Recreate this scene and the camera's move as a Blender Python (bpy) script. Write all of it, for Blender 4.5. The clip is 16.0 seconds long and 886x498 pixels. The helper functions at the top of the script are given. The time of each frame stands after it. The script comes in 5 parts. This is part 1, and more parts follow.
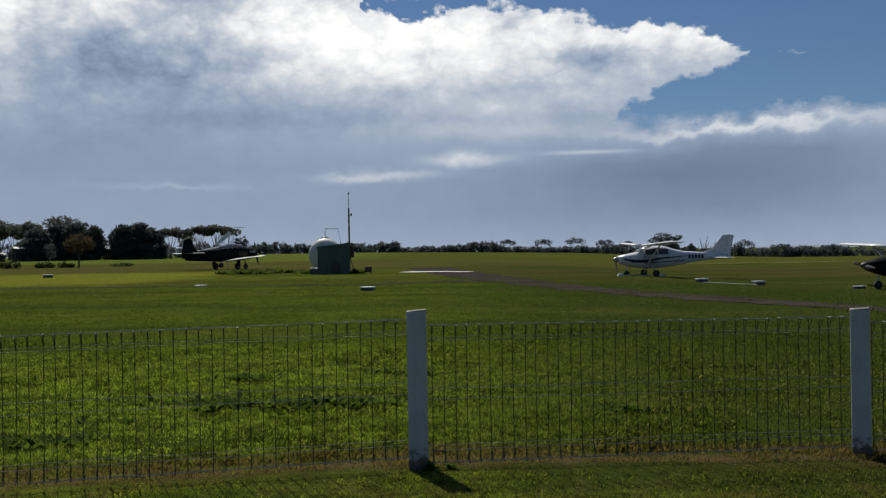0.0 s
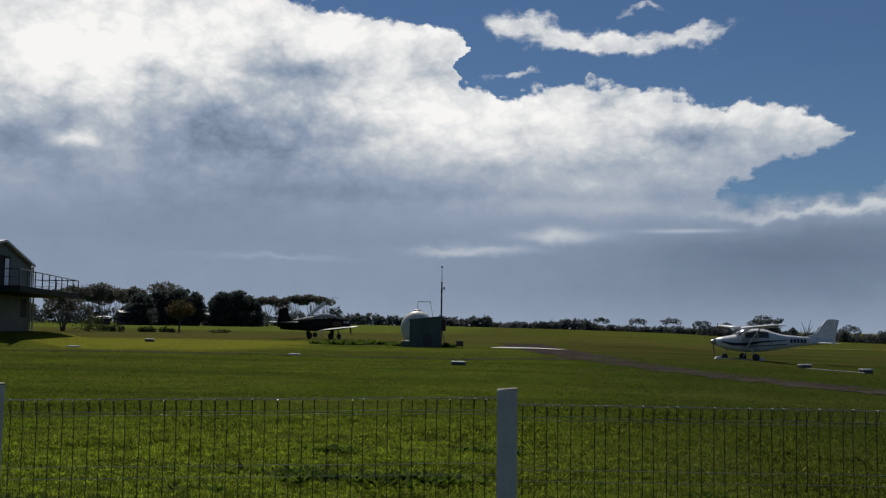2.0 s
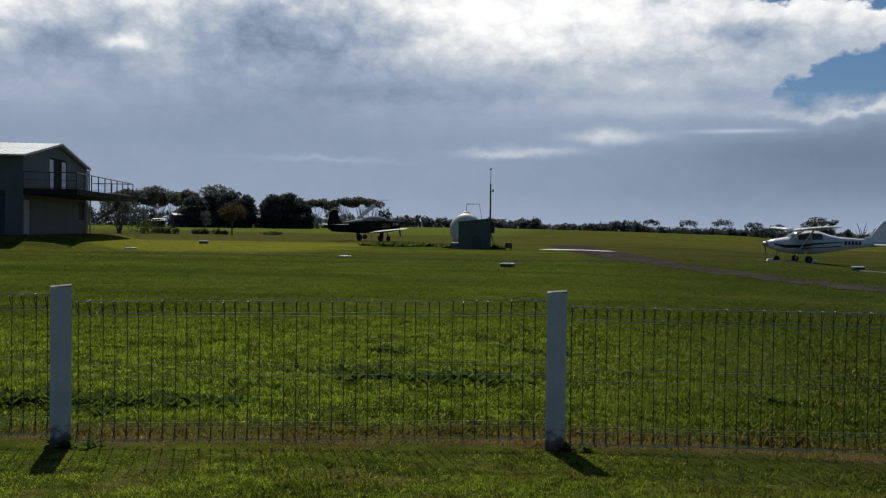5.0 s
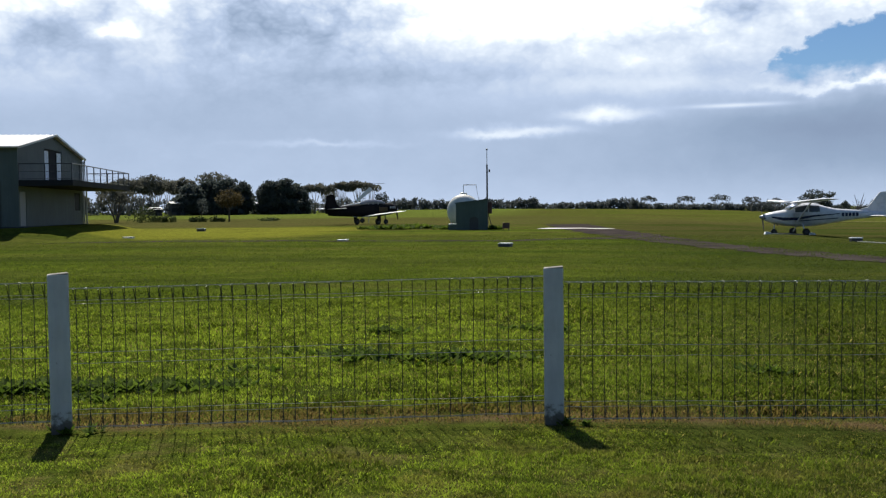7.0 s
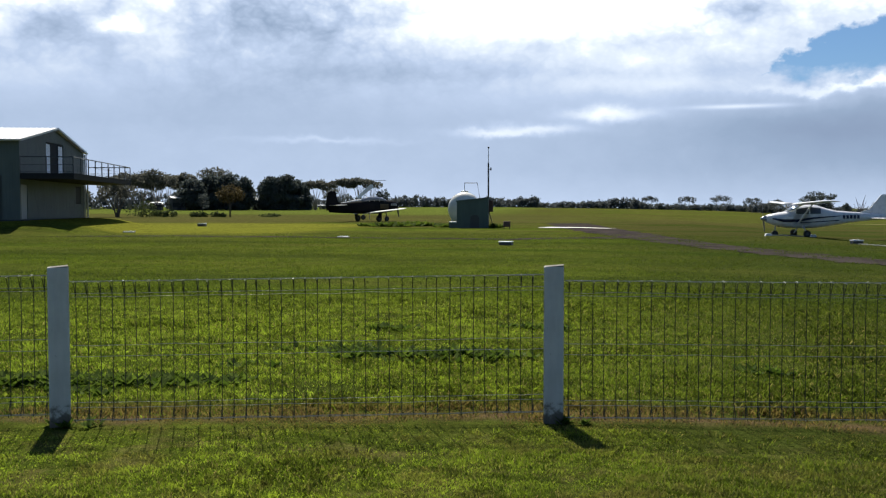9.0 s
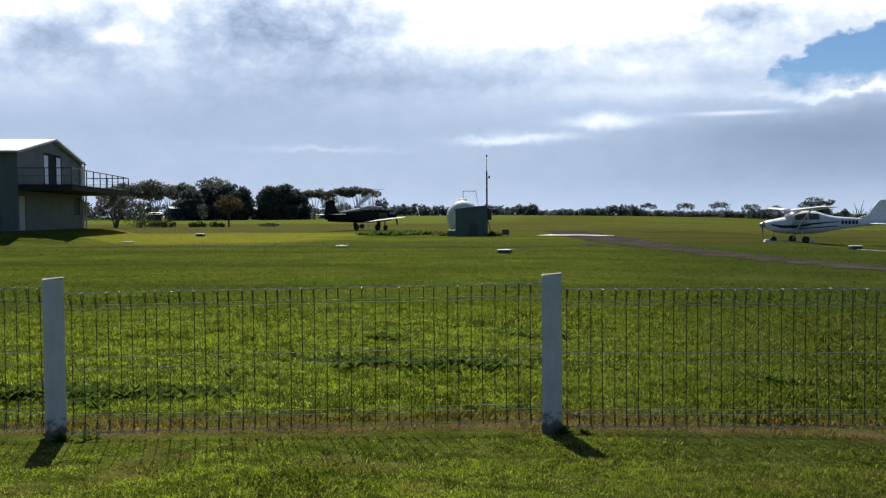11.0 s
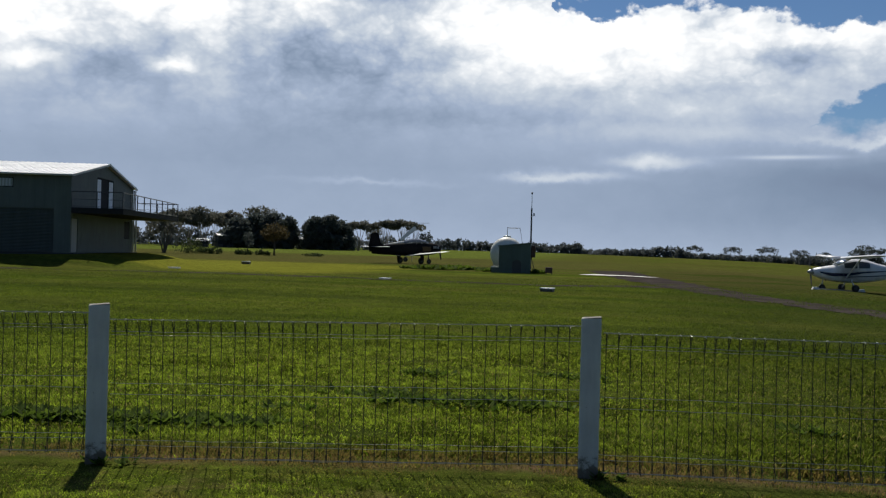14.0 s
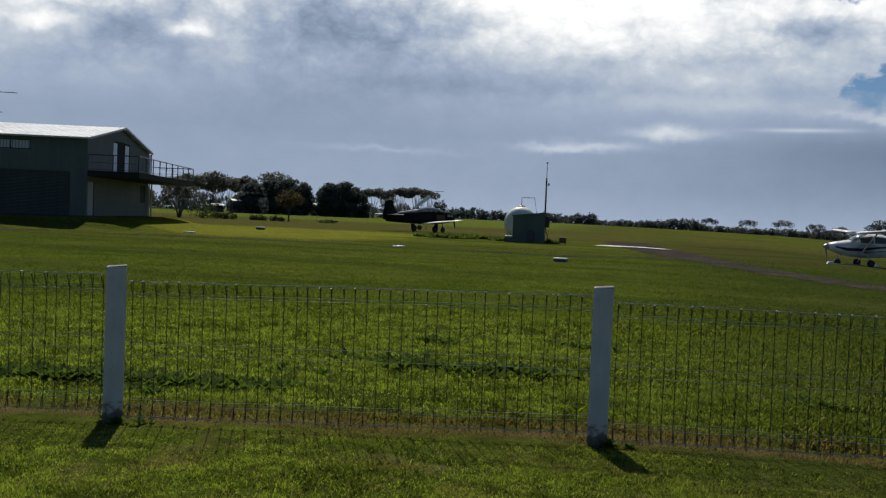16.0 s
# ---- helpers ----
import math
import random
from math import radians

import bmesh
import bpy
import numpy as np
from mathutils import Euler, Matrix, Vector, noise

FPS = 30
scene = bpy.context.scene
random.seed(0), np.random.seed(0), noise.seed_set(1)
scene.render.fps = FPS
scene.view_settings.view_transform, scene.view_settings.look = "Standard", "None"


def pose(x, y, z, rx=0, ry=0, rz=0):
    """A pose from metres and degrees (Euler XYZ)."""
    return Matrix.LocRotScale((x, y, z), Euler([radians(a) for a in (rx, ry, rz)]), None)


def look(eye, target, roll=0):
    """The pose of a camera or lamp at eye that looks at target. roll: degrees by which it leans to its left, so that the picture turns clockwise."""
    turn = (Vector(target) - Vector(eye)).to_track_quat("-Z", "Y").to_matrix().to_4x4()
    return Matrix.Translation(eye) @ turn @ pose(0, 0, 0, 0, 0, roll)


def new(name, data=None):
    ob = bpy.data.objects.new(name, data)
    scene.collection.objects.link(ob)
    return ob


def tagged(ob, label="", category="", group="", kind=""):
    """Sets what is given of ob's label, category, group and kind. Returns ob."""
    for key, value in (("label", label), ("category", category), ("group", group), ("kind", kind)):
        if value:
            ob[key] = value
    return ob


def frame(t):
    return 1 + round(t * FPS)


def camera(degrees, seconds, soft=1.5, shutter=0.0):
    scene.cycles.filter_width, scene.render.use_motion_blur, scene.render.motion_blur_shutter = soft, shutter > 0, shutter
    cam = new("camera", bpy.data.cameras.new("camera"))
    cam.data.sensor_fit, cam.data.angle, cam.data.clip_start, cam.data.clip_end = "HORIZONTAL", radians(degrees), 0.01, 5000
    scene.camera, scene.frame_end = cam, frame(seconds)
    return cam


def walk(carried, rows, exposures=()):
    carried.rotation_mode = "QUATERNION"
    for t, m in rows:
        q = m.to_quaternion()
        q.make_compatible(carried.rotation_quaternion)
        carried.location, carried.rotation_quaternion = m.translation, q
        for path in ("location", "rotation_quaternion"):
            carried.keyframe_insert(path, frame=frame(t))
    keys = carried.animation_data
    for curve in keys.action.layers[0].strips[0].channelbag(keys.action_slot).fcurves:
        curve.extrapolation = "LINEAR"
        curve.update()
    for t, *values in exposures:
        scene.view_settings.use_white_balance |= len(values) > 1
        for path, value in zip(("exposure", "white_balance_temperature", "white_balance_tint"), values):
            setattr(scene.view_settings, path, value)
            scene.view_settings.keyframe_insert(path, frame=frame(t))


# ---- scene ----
cam = camera(49.71, 16.0, soft=1.25)

# seconds, x, y, z, yaw, pitch, roll
PATH = [
    (0.0, -0.010, 0.006, 1.578, 0.000, 0.171, 0.927),
    (0.5, -0.012, -0.026, 1.571, 0.829, -0.440, -0.077),
    (1.0, -0.020, -0.019, 1.567, 1.884, -0.115, 0.854),
    (1.5, 0.003, -0.030, 1.575, -0.179, 1.002, 1.617),
    (2.0, -0.017, 0.044, 1.592, 5.481, 4.647, -0.835),
    (2.5, -0.028, 0.022, 1.627, 9.187, 1.866, -1.147),
    (3.0, -0.039, 0.013, 1.641, 11.169, 1.377, -0.023),
    (3.5, -0.036, 0.016, 1.652, 11.164, 1.950, 0.227),
    (4.0, -0.034, 0.024, 1.651, 11.428, 1.538, 0.362),
    (4.5, -0.034, 0.005, 1.646, 9.520, 1.258, 0.159),
    (5.0, -0.026, -0.016, 1.605, 8.395, -1.256, -0.787),
    (7.5, -0.004, -0.019, 1.580, 8.224, -2.521, 0.828),
    (8.0, -0.004, -0.017, 1.579, 8.110, -2.758, 0.707),
    (8.5, -0.006, -0.012, 1.576, 8.046, -2.552, 0.277),
    (9.0, -0.008, -0.010, 1.576, 8.302, -2.470, 0.001),
    (9.5, -0.003, -0.001, 1.575, 8.448, -2.267, 0.677),
    (12.0, 0.012, 0.023, 1.582, 7.428, -1.221, -0.555),
    (12.5, 0.032, 0.022, 1.588, 7.811, -0.019, -2.470),
    (13.0, 0.040, 0.005, 1.610, 7.915, 0.073, -2.143),
    (13.5, 0.046, -0.004, 1.613, 9.124, 0.520, -2.124),
    (14.0, 0.021, 0.003, 1.609, 10.850, 0.093, -1.515),
    (14.5, 0.027, -0.003, 1.600, 11.832, -0.065, -1.428),
    (15.0, 0.038, 0.002, 1.592, 10.784, -1.060, -1.509),
    (15.5, 0.047, 0.012, 1.600, 8.452, -0.884, -0.950),
    (16.0, 0.028, -0.039, 1.600, 11.692, -1.814, -2.397),
]
EXPOSURES = [(0.0, -0.1), (1.5, -0.06), (2.0, -0.32), (3.0, -0.45), (4.5, -0.4), (5.0, -0.1), (7.5, 0.62), (8.5, 0.66), (9.5, 0.68), (12.0, 0.6), (12.5, 0.32), (13.5, 0.2), (14.5, 0.04), (15.0, 0.03), (16.0, 0.0)]
walk(cam, [(t, pose(x, y, z, 90 + p, r, w)) for t, x, y, z, w, p, r in PATH], EXPOSURES)

# ---------------------------------------------------------------- light
SUN_AZ = -22.0       # degrees to the right of +y
SUN_EL = 55.0

sun_data = bpy.data.lights.new("sun", "SUN")
sun_data.energy, sun_data.angle, sun_data.color = 5.0, radians(0.5), (1.0, 0.93, 0.80)
sun = new("sun", sun_data)
sa, se = radians(SUN_AZ), radians(SUN_EL)
sun_way = Vector((math.sin(sa) * math.cos(se), math.cos(sa) * math.cos(se), math.sin(se)))
sun.matrix_world = look(sun_way * 300, (0, 0, 0))


class Nodes:
    """A small helper for building node trees."""

    def __init__(self, tree):
        self.tree = tree
        tree.nodes.clear()

    def add(self, kind, **settings):
        n = self.tree.nodes.new(kind)
        for k, v in settings.items():
            if k == "op":
                n.operation = v
            elif k == "dtype":
                n.data_type = v
            elif k == "clampit":
                n.use_clamp = v
        return n

    def put(self, socket, value):
        if hasattr(value, "is_output"):
            self.tree.links.new(value, socket)
        elif value is not None:
            socket.default_value = value

    def math(self, op, a, b=None, c=None, clamp=False):
        n = self.add("ShaderNodeMath", op=op, clampit=clamp)
        for s, v in zip(n.inputs, (a, b, c)):
            self.put(s, v)
        return n.outputs[0]

    def vec(self, op, a, b=None):
        n = self.add("ShaderNodeVectorMath", op=op)
        self.put(n.inputs[0], a)
        self.put(n.inputs[1], b)
        return n.outputs["Value"] if op in ("LENGTH", "DOT_PRODUCT", "DISTANCE") else n.outputs["Vector"]

    def combine(self, x, y, z=0.0):
        n = self.add("ShaderNodeCombineXYZ")
        for s, v in zip(n.inputs, (x, y, z)):
            self.put(s, v)
        return n.outputs[0]

    def noise(self, vector, scale, detail=4.0, rough=0.55, lac=2.0, distort=0.0):
        n = self.add("ShaderNodeTexNoise")
        self.put(n.inputs["Vector"], vector)
        for k, v in (("Scale", scale), ("Detail", detail), ("Roughness", rough), ("Lacunarity", lac), ("Distortion", distort)):
            n.inputs[k].default_value = v
        return n

    def mix(self, fac, a, b):
        n = self.add("ShaderNodeMix", dtype="RGBA")
        self.put(n.inputs[0], fac)
        for s, v in ((n.inputs[6], a), (n.inputs[7], b)):
            self.put(s, (*v, 1) if isinstance(v, tuple) and len(v) == 3 else v)
        return n.outputs[2]

    def smooth(self, x, lo, hi, a=0.0, b=1.0):
        n = self.add("ShaderNodeMapRange")
        n.interpolation_type = "SMOOTHSTEP"
        for s, v in zip(n.inputs, (x, lo, hi, a, b)):
            self.put(s, v)
        return n.outputs[0]

    def line(self, x, lo, hi, a=0.0, b=1.0):
        n = self.add("ShaderNodeMapRange")
        for s, v in zip(n.inputs, (x, lo, hi, a, b)):
            self.put(s, v)
        return n.outputs[0]

    def ramp(self, fac, stops):
        n = self.add("ShaderNodeValToRGB")
        e = n.color_ramp.elements
        while len(e) < len(stops):
            e.new(0.5)
        for el, (p, c) in zip(e, stops):
            el.position, el.color = p, (*c, 1)
        self.put(n.inputs[0], fac)
        return n.outputs[0]


SKY_STRENGTH = 0.055

world = bpy.data.worlds.new("sky")
scene.world = world
world.use_nodes = True
N = Nodes(world.node_tree)
way = N.add("ShaderNodeTexCoord").outputs["Generated"]
sep = N.add("ShaderNodeSeparateXYZ")
N.put(sep.inputs[0], way)
azim = N.math("MULTIPLY", N.math("ARCTAN2", sep.outputs[0], sep.outputs[1]), 57.2958)
elev = N.math("MULTIPLY", N.math("ARCSINE", sep.outputs[2]), 57.2958)
place = N.combine(azim, elev)

sky = N.add("ShaderNodeTexSky")
sky.sky_type, sky.sun_disc = "NISHITA", False
sky.sun_elevation, sky.sun_rotation = radians(SUN_EL), radians(SUN_AZ)
sky.air_density, sky.dust_density, sky.ozone_density = 1.0, 0.1, 5.0

# clouds: soft masses in degrees of azimuth and elevation, their edges torn by noise
squash = N.vec("MULTIPLY", place, (0.065, 0.12, 0.0))
w1 = N.noise(squash, 2.2, 5, 0.55)
w2 = N.noise(N.vec("MULTIPLY", place, (0.09, 0.12, 0.0)), 8.0, 5, 0.56)
warp = N.vec("ADD", N.vec("MULTIPLY", N.vec("SUBTRACT", w1.outputs["Color"], (0.5, 0.5, 0.5)), (6.0, 2.4, 0)),
             N.vec("MULTIPLY", N.vec("SUBTRACT", w2.outputs["Color"], (0.5, 0.5, 0.5)), (2.3, 1.9, 0)))
torn = N.vec("ADD", place, warp)
half = N.vec("ADD", place, N.vec("MULTIPLY", warp, (0.45, 0.45, 0)))


def mass(where, x, y, rx, ry, amount):
    d = N.vec("MULTIPLY", N.vec("SUBTRACT", where, (x, y, 0)), (1 / rx, 1 / ry, 0))
    return N.math("MULTIPLY", N.math("POWER", 2.71828, N.math("MULTIPLY", N.vec("DOT_PRODUCT", d, d), -1.0)), amount)


def total(first, *rest):
    for r in rest:
        first = N.math("ADD", first, r)
    return first


puffs = N.vec("MULTIPLY", N.vec("ADD", place, N.vec("MULTIPLY", warp, (0.35, 0.35, 0))), (0.085, 0.125, 0.0))
fine = N.noise(puffs, 11.0, 5, 0.55).outputs["Fac"]
mid = N.noise(puffs, 4.0, 4, 0.46).outputs["Fac"]
broad = N.noise(squash, 1.6, 4, 0.5).outputs["Fac"]


def billows(where, scale):
    """Rounded heaps, highest in the middle of each cell."""
    n = N.add("ShaderNodeTexVoronoi")
    n.voronoi_dimensions, n.feature = "2D", "SMOOTH_F1"
    n.inputs["Scale"].default_value = scale
    n.inputs["Smoothness"].default_value = 0.5
    N.put(n.inputs["Vector"], where)
    return N.math("SUBTRACT", 0.42, n.outputs["Distance"])


heaps = N.math("ADD", N.math("MULTIPLY", billows(puffs, 6.0), 0.55), N.math("ADD", N.math("MULTIPLY", billows(puffs, 14.0), 0.32), N.math("MULTIPLY", billows(puffs, 33.0), 0.2)))


def profile(x, lo, hi, scale, stops):
    """A height that follows x, through the given (x, height) stops."""
    n = N.ramp(N.line(x, lo, hi), [((p - lo) / (hi - lo), (v / scale,) * 3) for p, v in stops])
    return N.math("MULTIPLY", n, scale)


tsep = N.add("ShaderNodeSeparateXYZ")
N.put(tsep.inputs[0], torn)
taz, tel = tsep.outputs[0], N.math("SUBTRACT", tsep.outputs[1], N.math("MULTIPLY", heaps, 0.9))
top_edge = profile(taz, -60, 60, 30, [(-60, 30), (-40, 26), (-31, 21.5), (-21, 19.3), (-12, 18.6), (-8, 18.2), (-4.6, 16.8), (-4.3, 14.2), (-1.7, 13.3),
                                      (1.7, 14.1), (9.3, 13.7), (11.5, 12.8), (14.6, 12.4), (17.4, 11.0), (18.2, 7.5), (25, 7.6), (35, 9.0), (60, 16)])
under_edge = profile(taz, -60, 60, 30, [(-60, 0), (9.0, 7.2), (13, 9.7), (17.6, 10.7), (60, 11)])
lower_edge = profile(taz, -60, 60, 30, [(-60, 8), (9.0, 8.0), (14.5, 7.3), (25, 7.3), (60, 9)])
above = N.smooth(N.math("SUBTRACT", tel, top_edge), -0.16, 0.26)
wedge = N.math("MINIMUM", N.smooth(N.math("SUBTRACT", under_edge, tel), -0.2, 0.3), N.smooth(N.math("SUBTRACT", tel, lower_edge), -0.4, 0.7))
open_sky = N.math("MAXIMUM", above, wedge)
islands = total(mass(torn, -1.0, 17.9, 2.4, 0.7, 1.0), mass(torn, 2.0, 16.9, 3.2, 0.75, 1.2), mass(torn, 6.0, 16.9, 2.8, 0.7, 1.1), mass(torn, 9.8, 17.0, 1.7, 0.6, 1.0),
                mass(torn, -1.5, 14.7, 1.6, 0.35, 0.75), mass(torn, 20.2, 10.9, 0.5, 0.22, 0.55), mass(torn, 6.0, 18.6, 1.5, 0.3, 0.7))
islands = N.smooth(N.math("ADD", islands, N.math("MULTIPLY", N.math("SUBTRACT", fine, 0.5), 1.1)), 0.30, 1.05)
# high overhead the cover is broken
behind = N.smooth(N.math("ABSOLUTE", azim), 48, 75)
overhead = N.math("MULTIPLY", N.smooth(elev, 21, 34), N.smooth(N.math("ADD", N.math("MULTIPLY", broad, 0.6), N.math("MULTIPLY", mid, 0.4)), 0.50, 0.62))
cover = N.math("SUBTRACT", 1.0, N.math("MULTIPLY", open_sky, N.math("SUBTRACT", 1.0, N.math("MAXIMUM", islands, overhead))))
broken = N.smooth(N.math("ADD", N.math("MULTIPLY", broad, 0.5), N.math("MULTIPLY", mid, 0.5)), 0.56, 0.70, 0.0, 0.45)
cover = N.math("ADD", N.math("MULTIPLY", cover, N.math("SUBTRACT", 1.0, behind)), N.math("MULTIPLY", broken, behind))

bright = total(profile(elev, 0, 90, 1, [(0, 0.44), (2, 0.38), (5, 0.36), (8, 0.47), (12, 0.64), (17, 0.78), (30, 0.74), (90, 0.6)]),
               mass(half, 1.0, 12.4, 9.0, 1.4, 0.24), mass(half, -7.0, 13.6, 4.5, 2.0, 0.24), mass(half, -27, 14.6, 6.5, 1.7, 0.28), mass(half, -12, 17.4, 7, 1.5, 0.18),
               mass(half, -4.0, 10.6, 7, 1.2, 0.18), mass(half, -2.6, 4.6, 2.6, 0.32, 0.20), mass(half, 1.4, 5.5, 2.4, 0.40, 0.30), mass(half, -5.5, 4.4, 2.2, 0.22, 0.20), mass(half, 3.5, 7.2, 5.0, 0.5, 0.12), mass(place, 8.8, 5.75, 2.6, 0.13, 0.22),
               mass(torn, 18, 6.75, 7.0, 0.36, 0.30), mass(half, -27.0, 10.2, 1.3, 0.45, 0.42), mass(half, -35.5, 12.4, 3.5, 2.0, 0.3), mass(half, -34.5, 10.1, 2.2, 0.5, 0.3),
               mass(half, -15.5, 3.95, 4.0, 0.16, 0.09), mass(half, -24, 16.5, 8, 2.6, 0.16), mass(half, 2.5, 8.6, 4.0, 0.7, 0.12), mass(half, 17, 4.2, 10, 2.0, -0.10), mass(half, 12, 2.5, 14, 2.5, -0.07), mass(half, 13.5, 12.4, 5.0, 0.8, 0.22),
               mass(half, -17.3, 11.2, 6.5, 2.7, -0.25), mass(half, -14.5, 14.9, 3.2, 0.8, -0.34), mass(half, -6.0, 15.2, 1.6, 1.0, -0.22),
               mass(half, -30.5, 10.0, 3.6, 1.1, -0.24), mass(half, -23.0, 14.2, 2.0, 0.9, -0.16), mass(half, 9.5, 11.6, 3.0, 0.8, -0.28), mass(half, -10, 8.0, 8.0, 0.7, -0.10),
               mass(half, 14.0, 4.5, 6.0, 0.9, -0.08), mass(half, -20, 6.5, 9.0, 1.4, -0.06), mass(half, 20, 5.6, 4.5, 0.5, -0.06))
tex = total(N.math("MULTIPLY", N.math("SUBTRACT", mid, 0.5), 0.62), N.math("MULTIPLY", N.math("SUBTRACT", fine, 0.5), 0.2), N.math("MULTIPLY", heaps, 0.42))
bright = N.math("ADD", bright, N.math("MULTIPLY", tex, N.smooth(elev, 5.0, 13.0, 0.06, 0.85)))
cloud = N.ramp(bright, [(0.0, (0.13, 0.17, 0.26)), (0.25, (0.205, 0.270, 0.378)), (0.42, (0.335, 0.41, 0.542)), (0.6, (0.53, 0.59, 0.67)), (0.8, (0.86, 0.88, 0.90)), (1.0, (1.15, 1.14, 1.12))])
blue = N.vec("MULTIPLY", sky.outputs[0], (SKY_STRENGTH * 0.78, SKY_STRENGTH * 0.90, SKY_STRENGTH * 1.02))
back = N.add("ShaderNodeBackground")
N.put(back.inputs[0], N.mix(cover, blue, cloud))
back.inputs[1].default_value = 1.0
N.put(N.add("ShaderNodeOutputWorld").inputs[0], back.outputs[0])

# ---------------------------------------------------------------- materials
def material(name):
    m = bpy.data.materials.new(name)
    m.use_nodes = True
    return m, Nodes(m.node_tree)


def finish(n, colour, rough=0.6, metal=0.0, bump=None, strength=0.3, distance=0.01, spec=0.5, through_light=None):
    b = n.add("ShaderNodeBsdfPrincipled")
    n.put(b.inputs["Base Color"], (*colour, 1) if isinstance(colour, tuple) else colour)
    n.put(b.inputs["Roughness"], rough)
    b.inputs["Metallic"].default_value = metal
    b.inputs["Specular IOR Level"].default_value = spec
    if bump is not None:
        bn = n.add("ShaderNodeBump")
        bn.inputs["Strength"].default_value, bn.inputs["Distance"].default_value = strength, distance
        n.put(bn.inputs["Height"], bump)
        n.put(b.inputs["Normal"], bn.outputs[0])
    surface = b.outputs[0]
    if through_light is not None:
        t = n.add("ShaderNodeBsdfTranslucent")
        n.put(t.inputs[0], through_light[1])
        mixer = n.add("ShaderNodeMixShader")
        mixer.inputs[0].default_value = through_light[0]
        n.put(mixer.inputs[1], surface)
        n.put(mixer.inputs[2], t.outputs[0])
        surface = mixer.outputs[0]
    n.put(n.add("ShaderNodeOutputMaterial").inputs[0], surface)


def plain(name, colour, rough=0.5, metal=0.0, vary=0.12, scale=3.0, grime=None, spec=0.5, bump=0.0):
    """Paint or metal with faint mottling at two scales, and grime of its own shape."""
    m, n = material(name)
    at = n.add("ShaderNodeTexCoord").outputs["Object"]
    a = n.noise(at, scale, 5, 0.6).outputs["Fac"]
    b = n.noise(at, scale * 9, 3, 0.6).outputs["Fac"]
    f = n.math("ADD", n.math("MULTIPLY", a, 0.7), n.math("MULTIPLY", b, 0.3))
    lo, hi = tuple(c * (1 - vary * 1.6) for c in colour), tuple(min(1, c * (1 + vary)) for c in colour)
    col = n.mix(n.smooth(f, 0.3, 0.7), lo, hi)
    if grime:
        g = n.noise(at, scale * 2.3, 6, 0.65).outputs["Fac"]
        col = n.mix(n.smooth(g, 0.55, 0.75, 0, grime[1]), col, grime[0])
    finish(n, col, n.line(a, 0.3, 0.7, max(0.02, rough - 0.08), min(1, rough + 0.1)), metal, f if bump else None, bump, spec=spec)
    return m


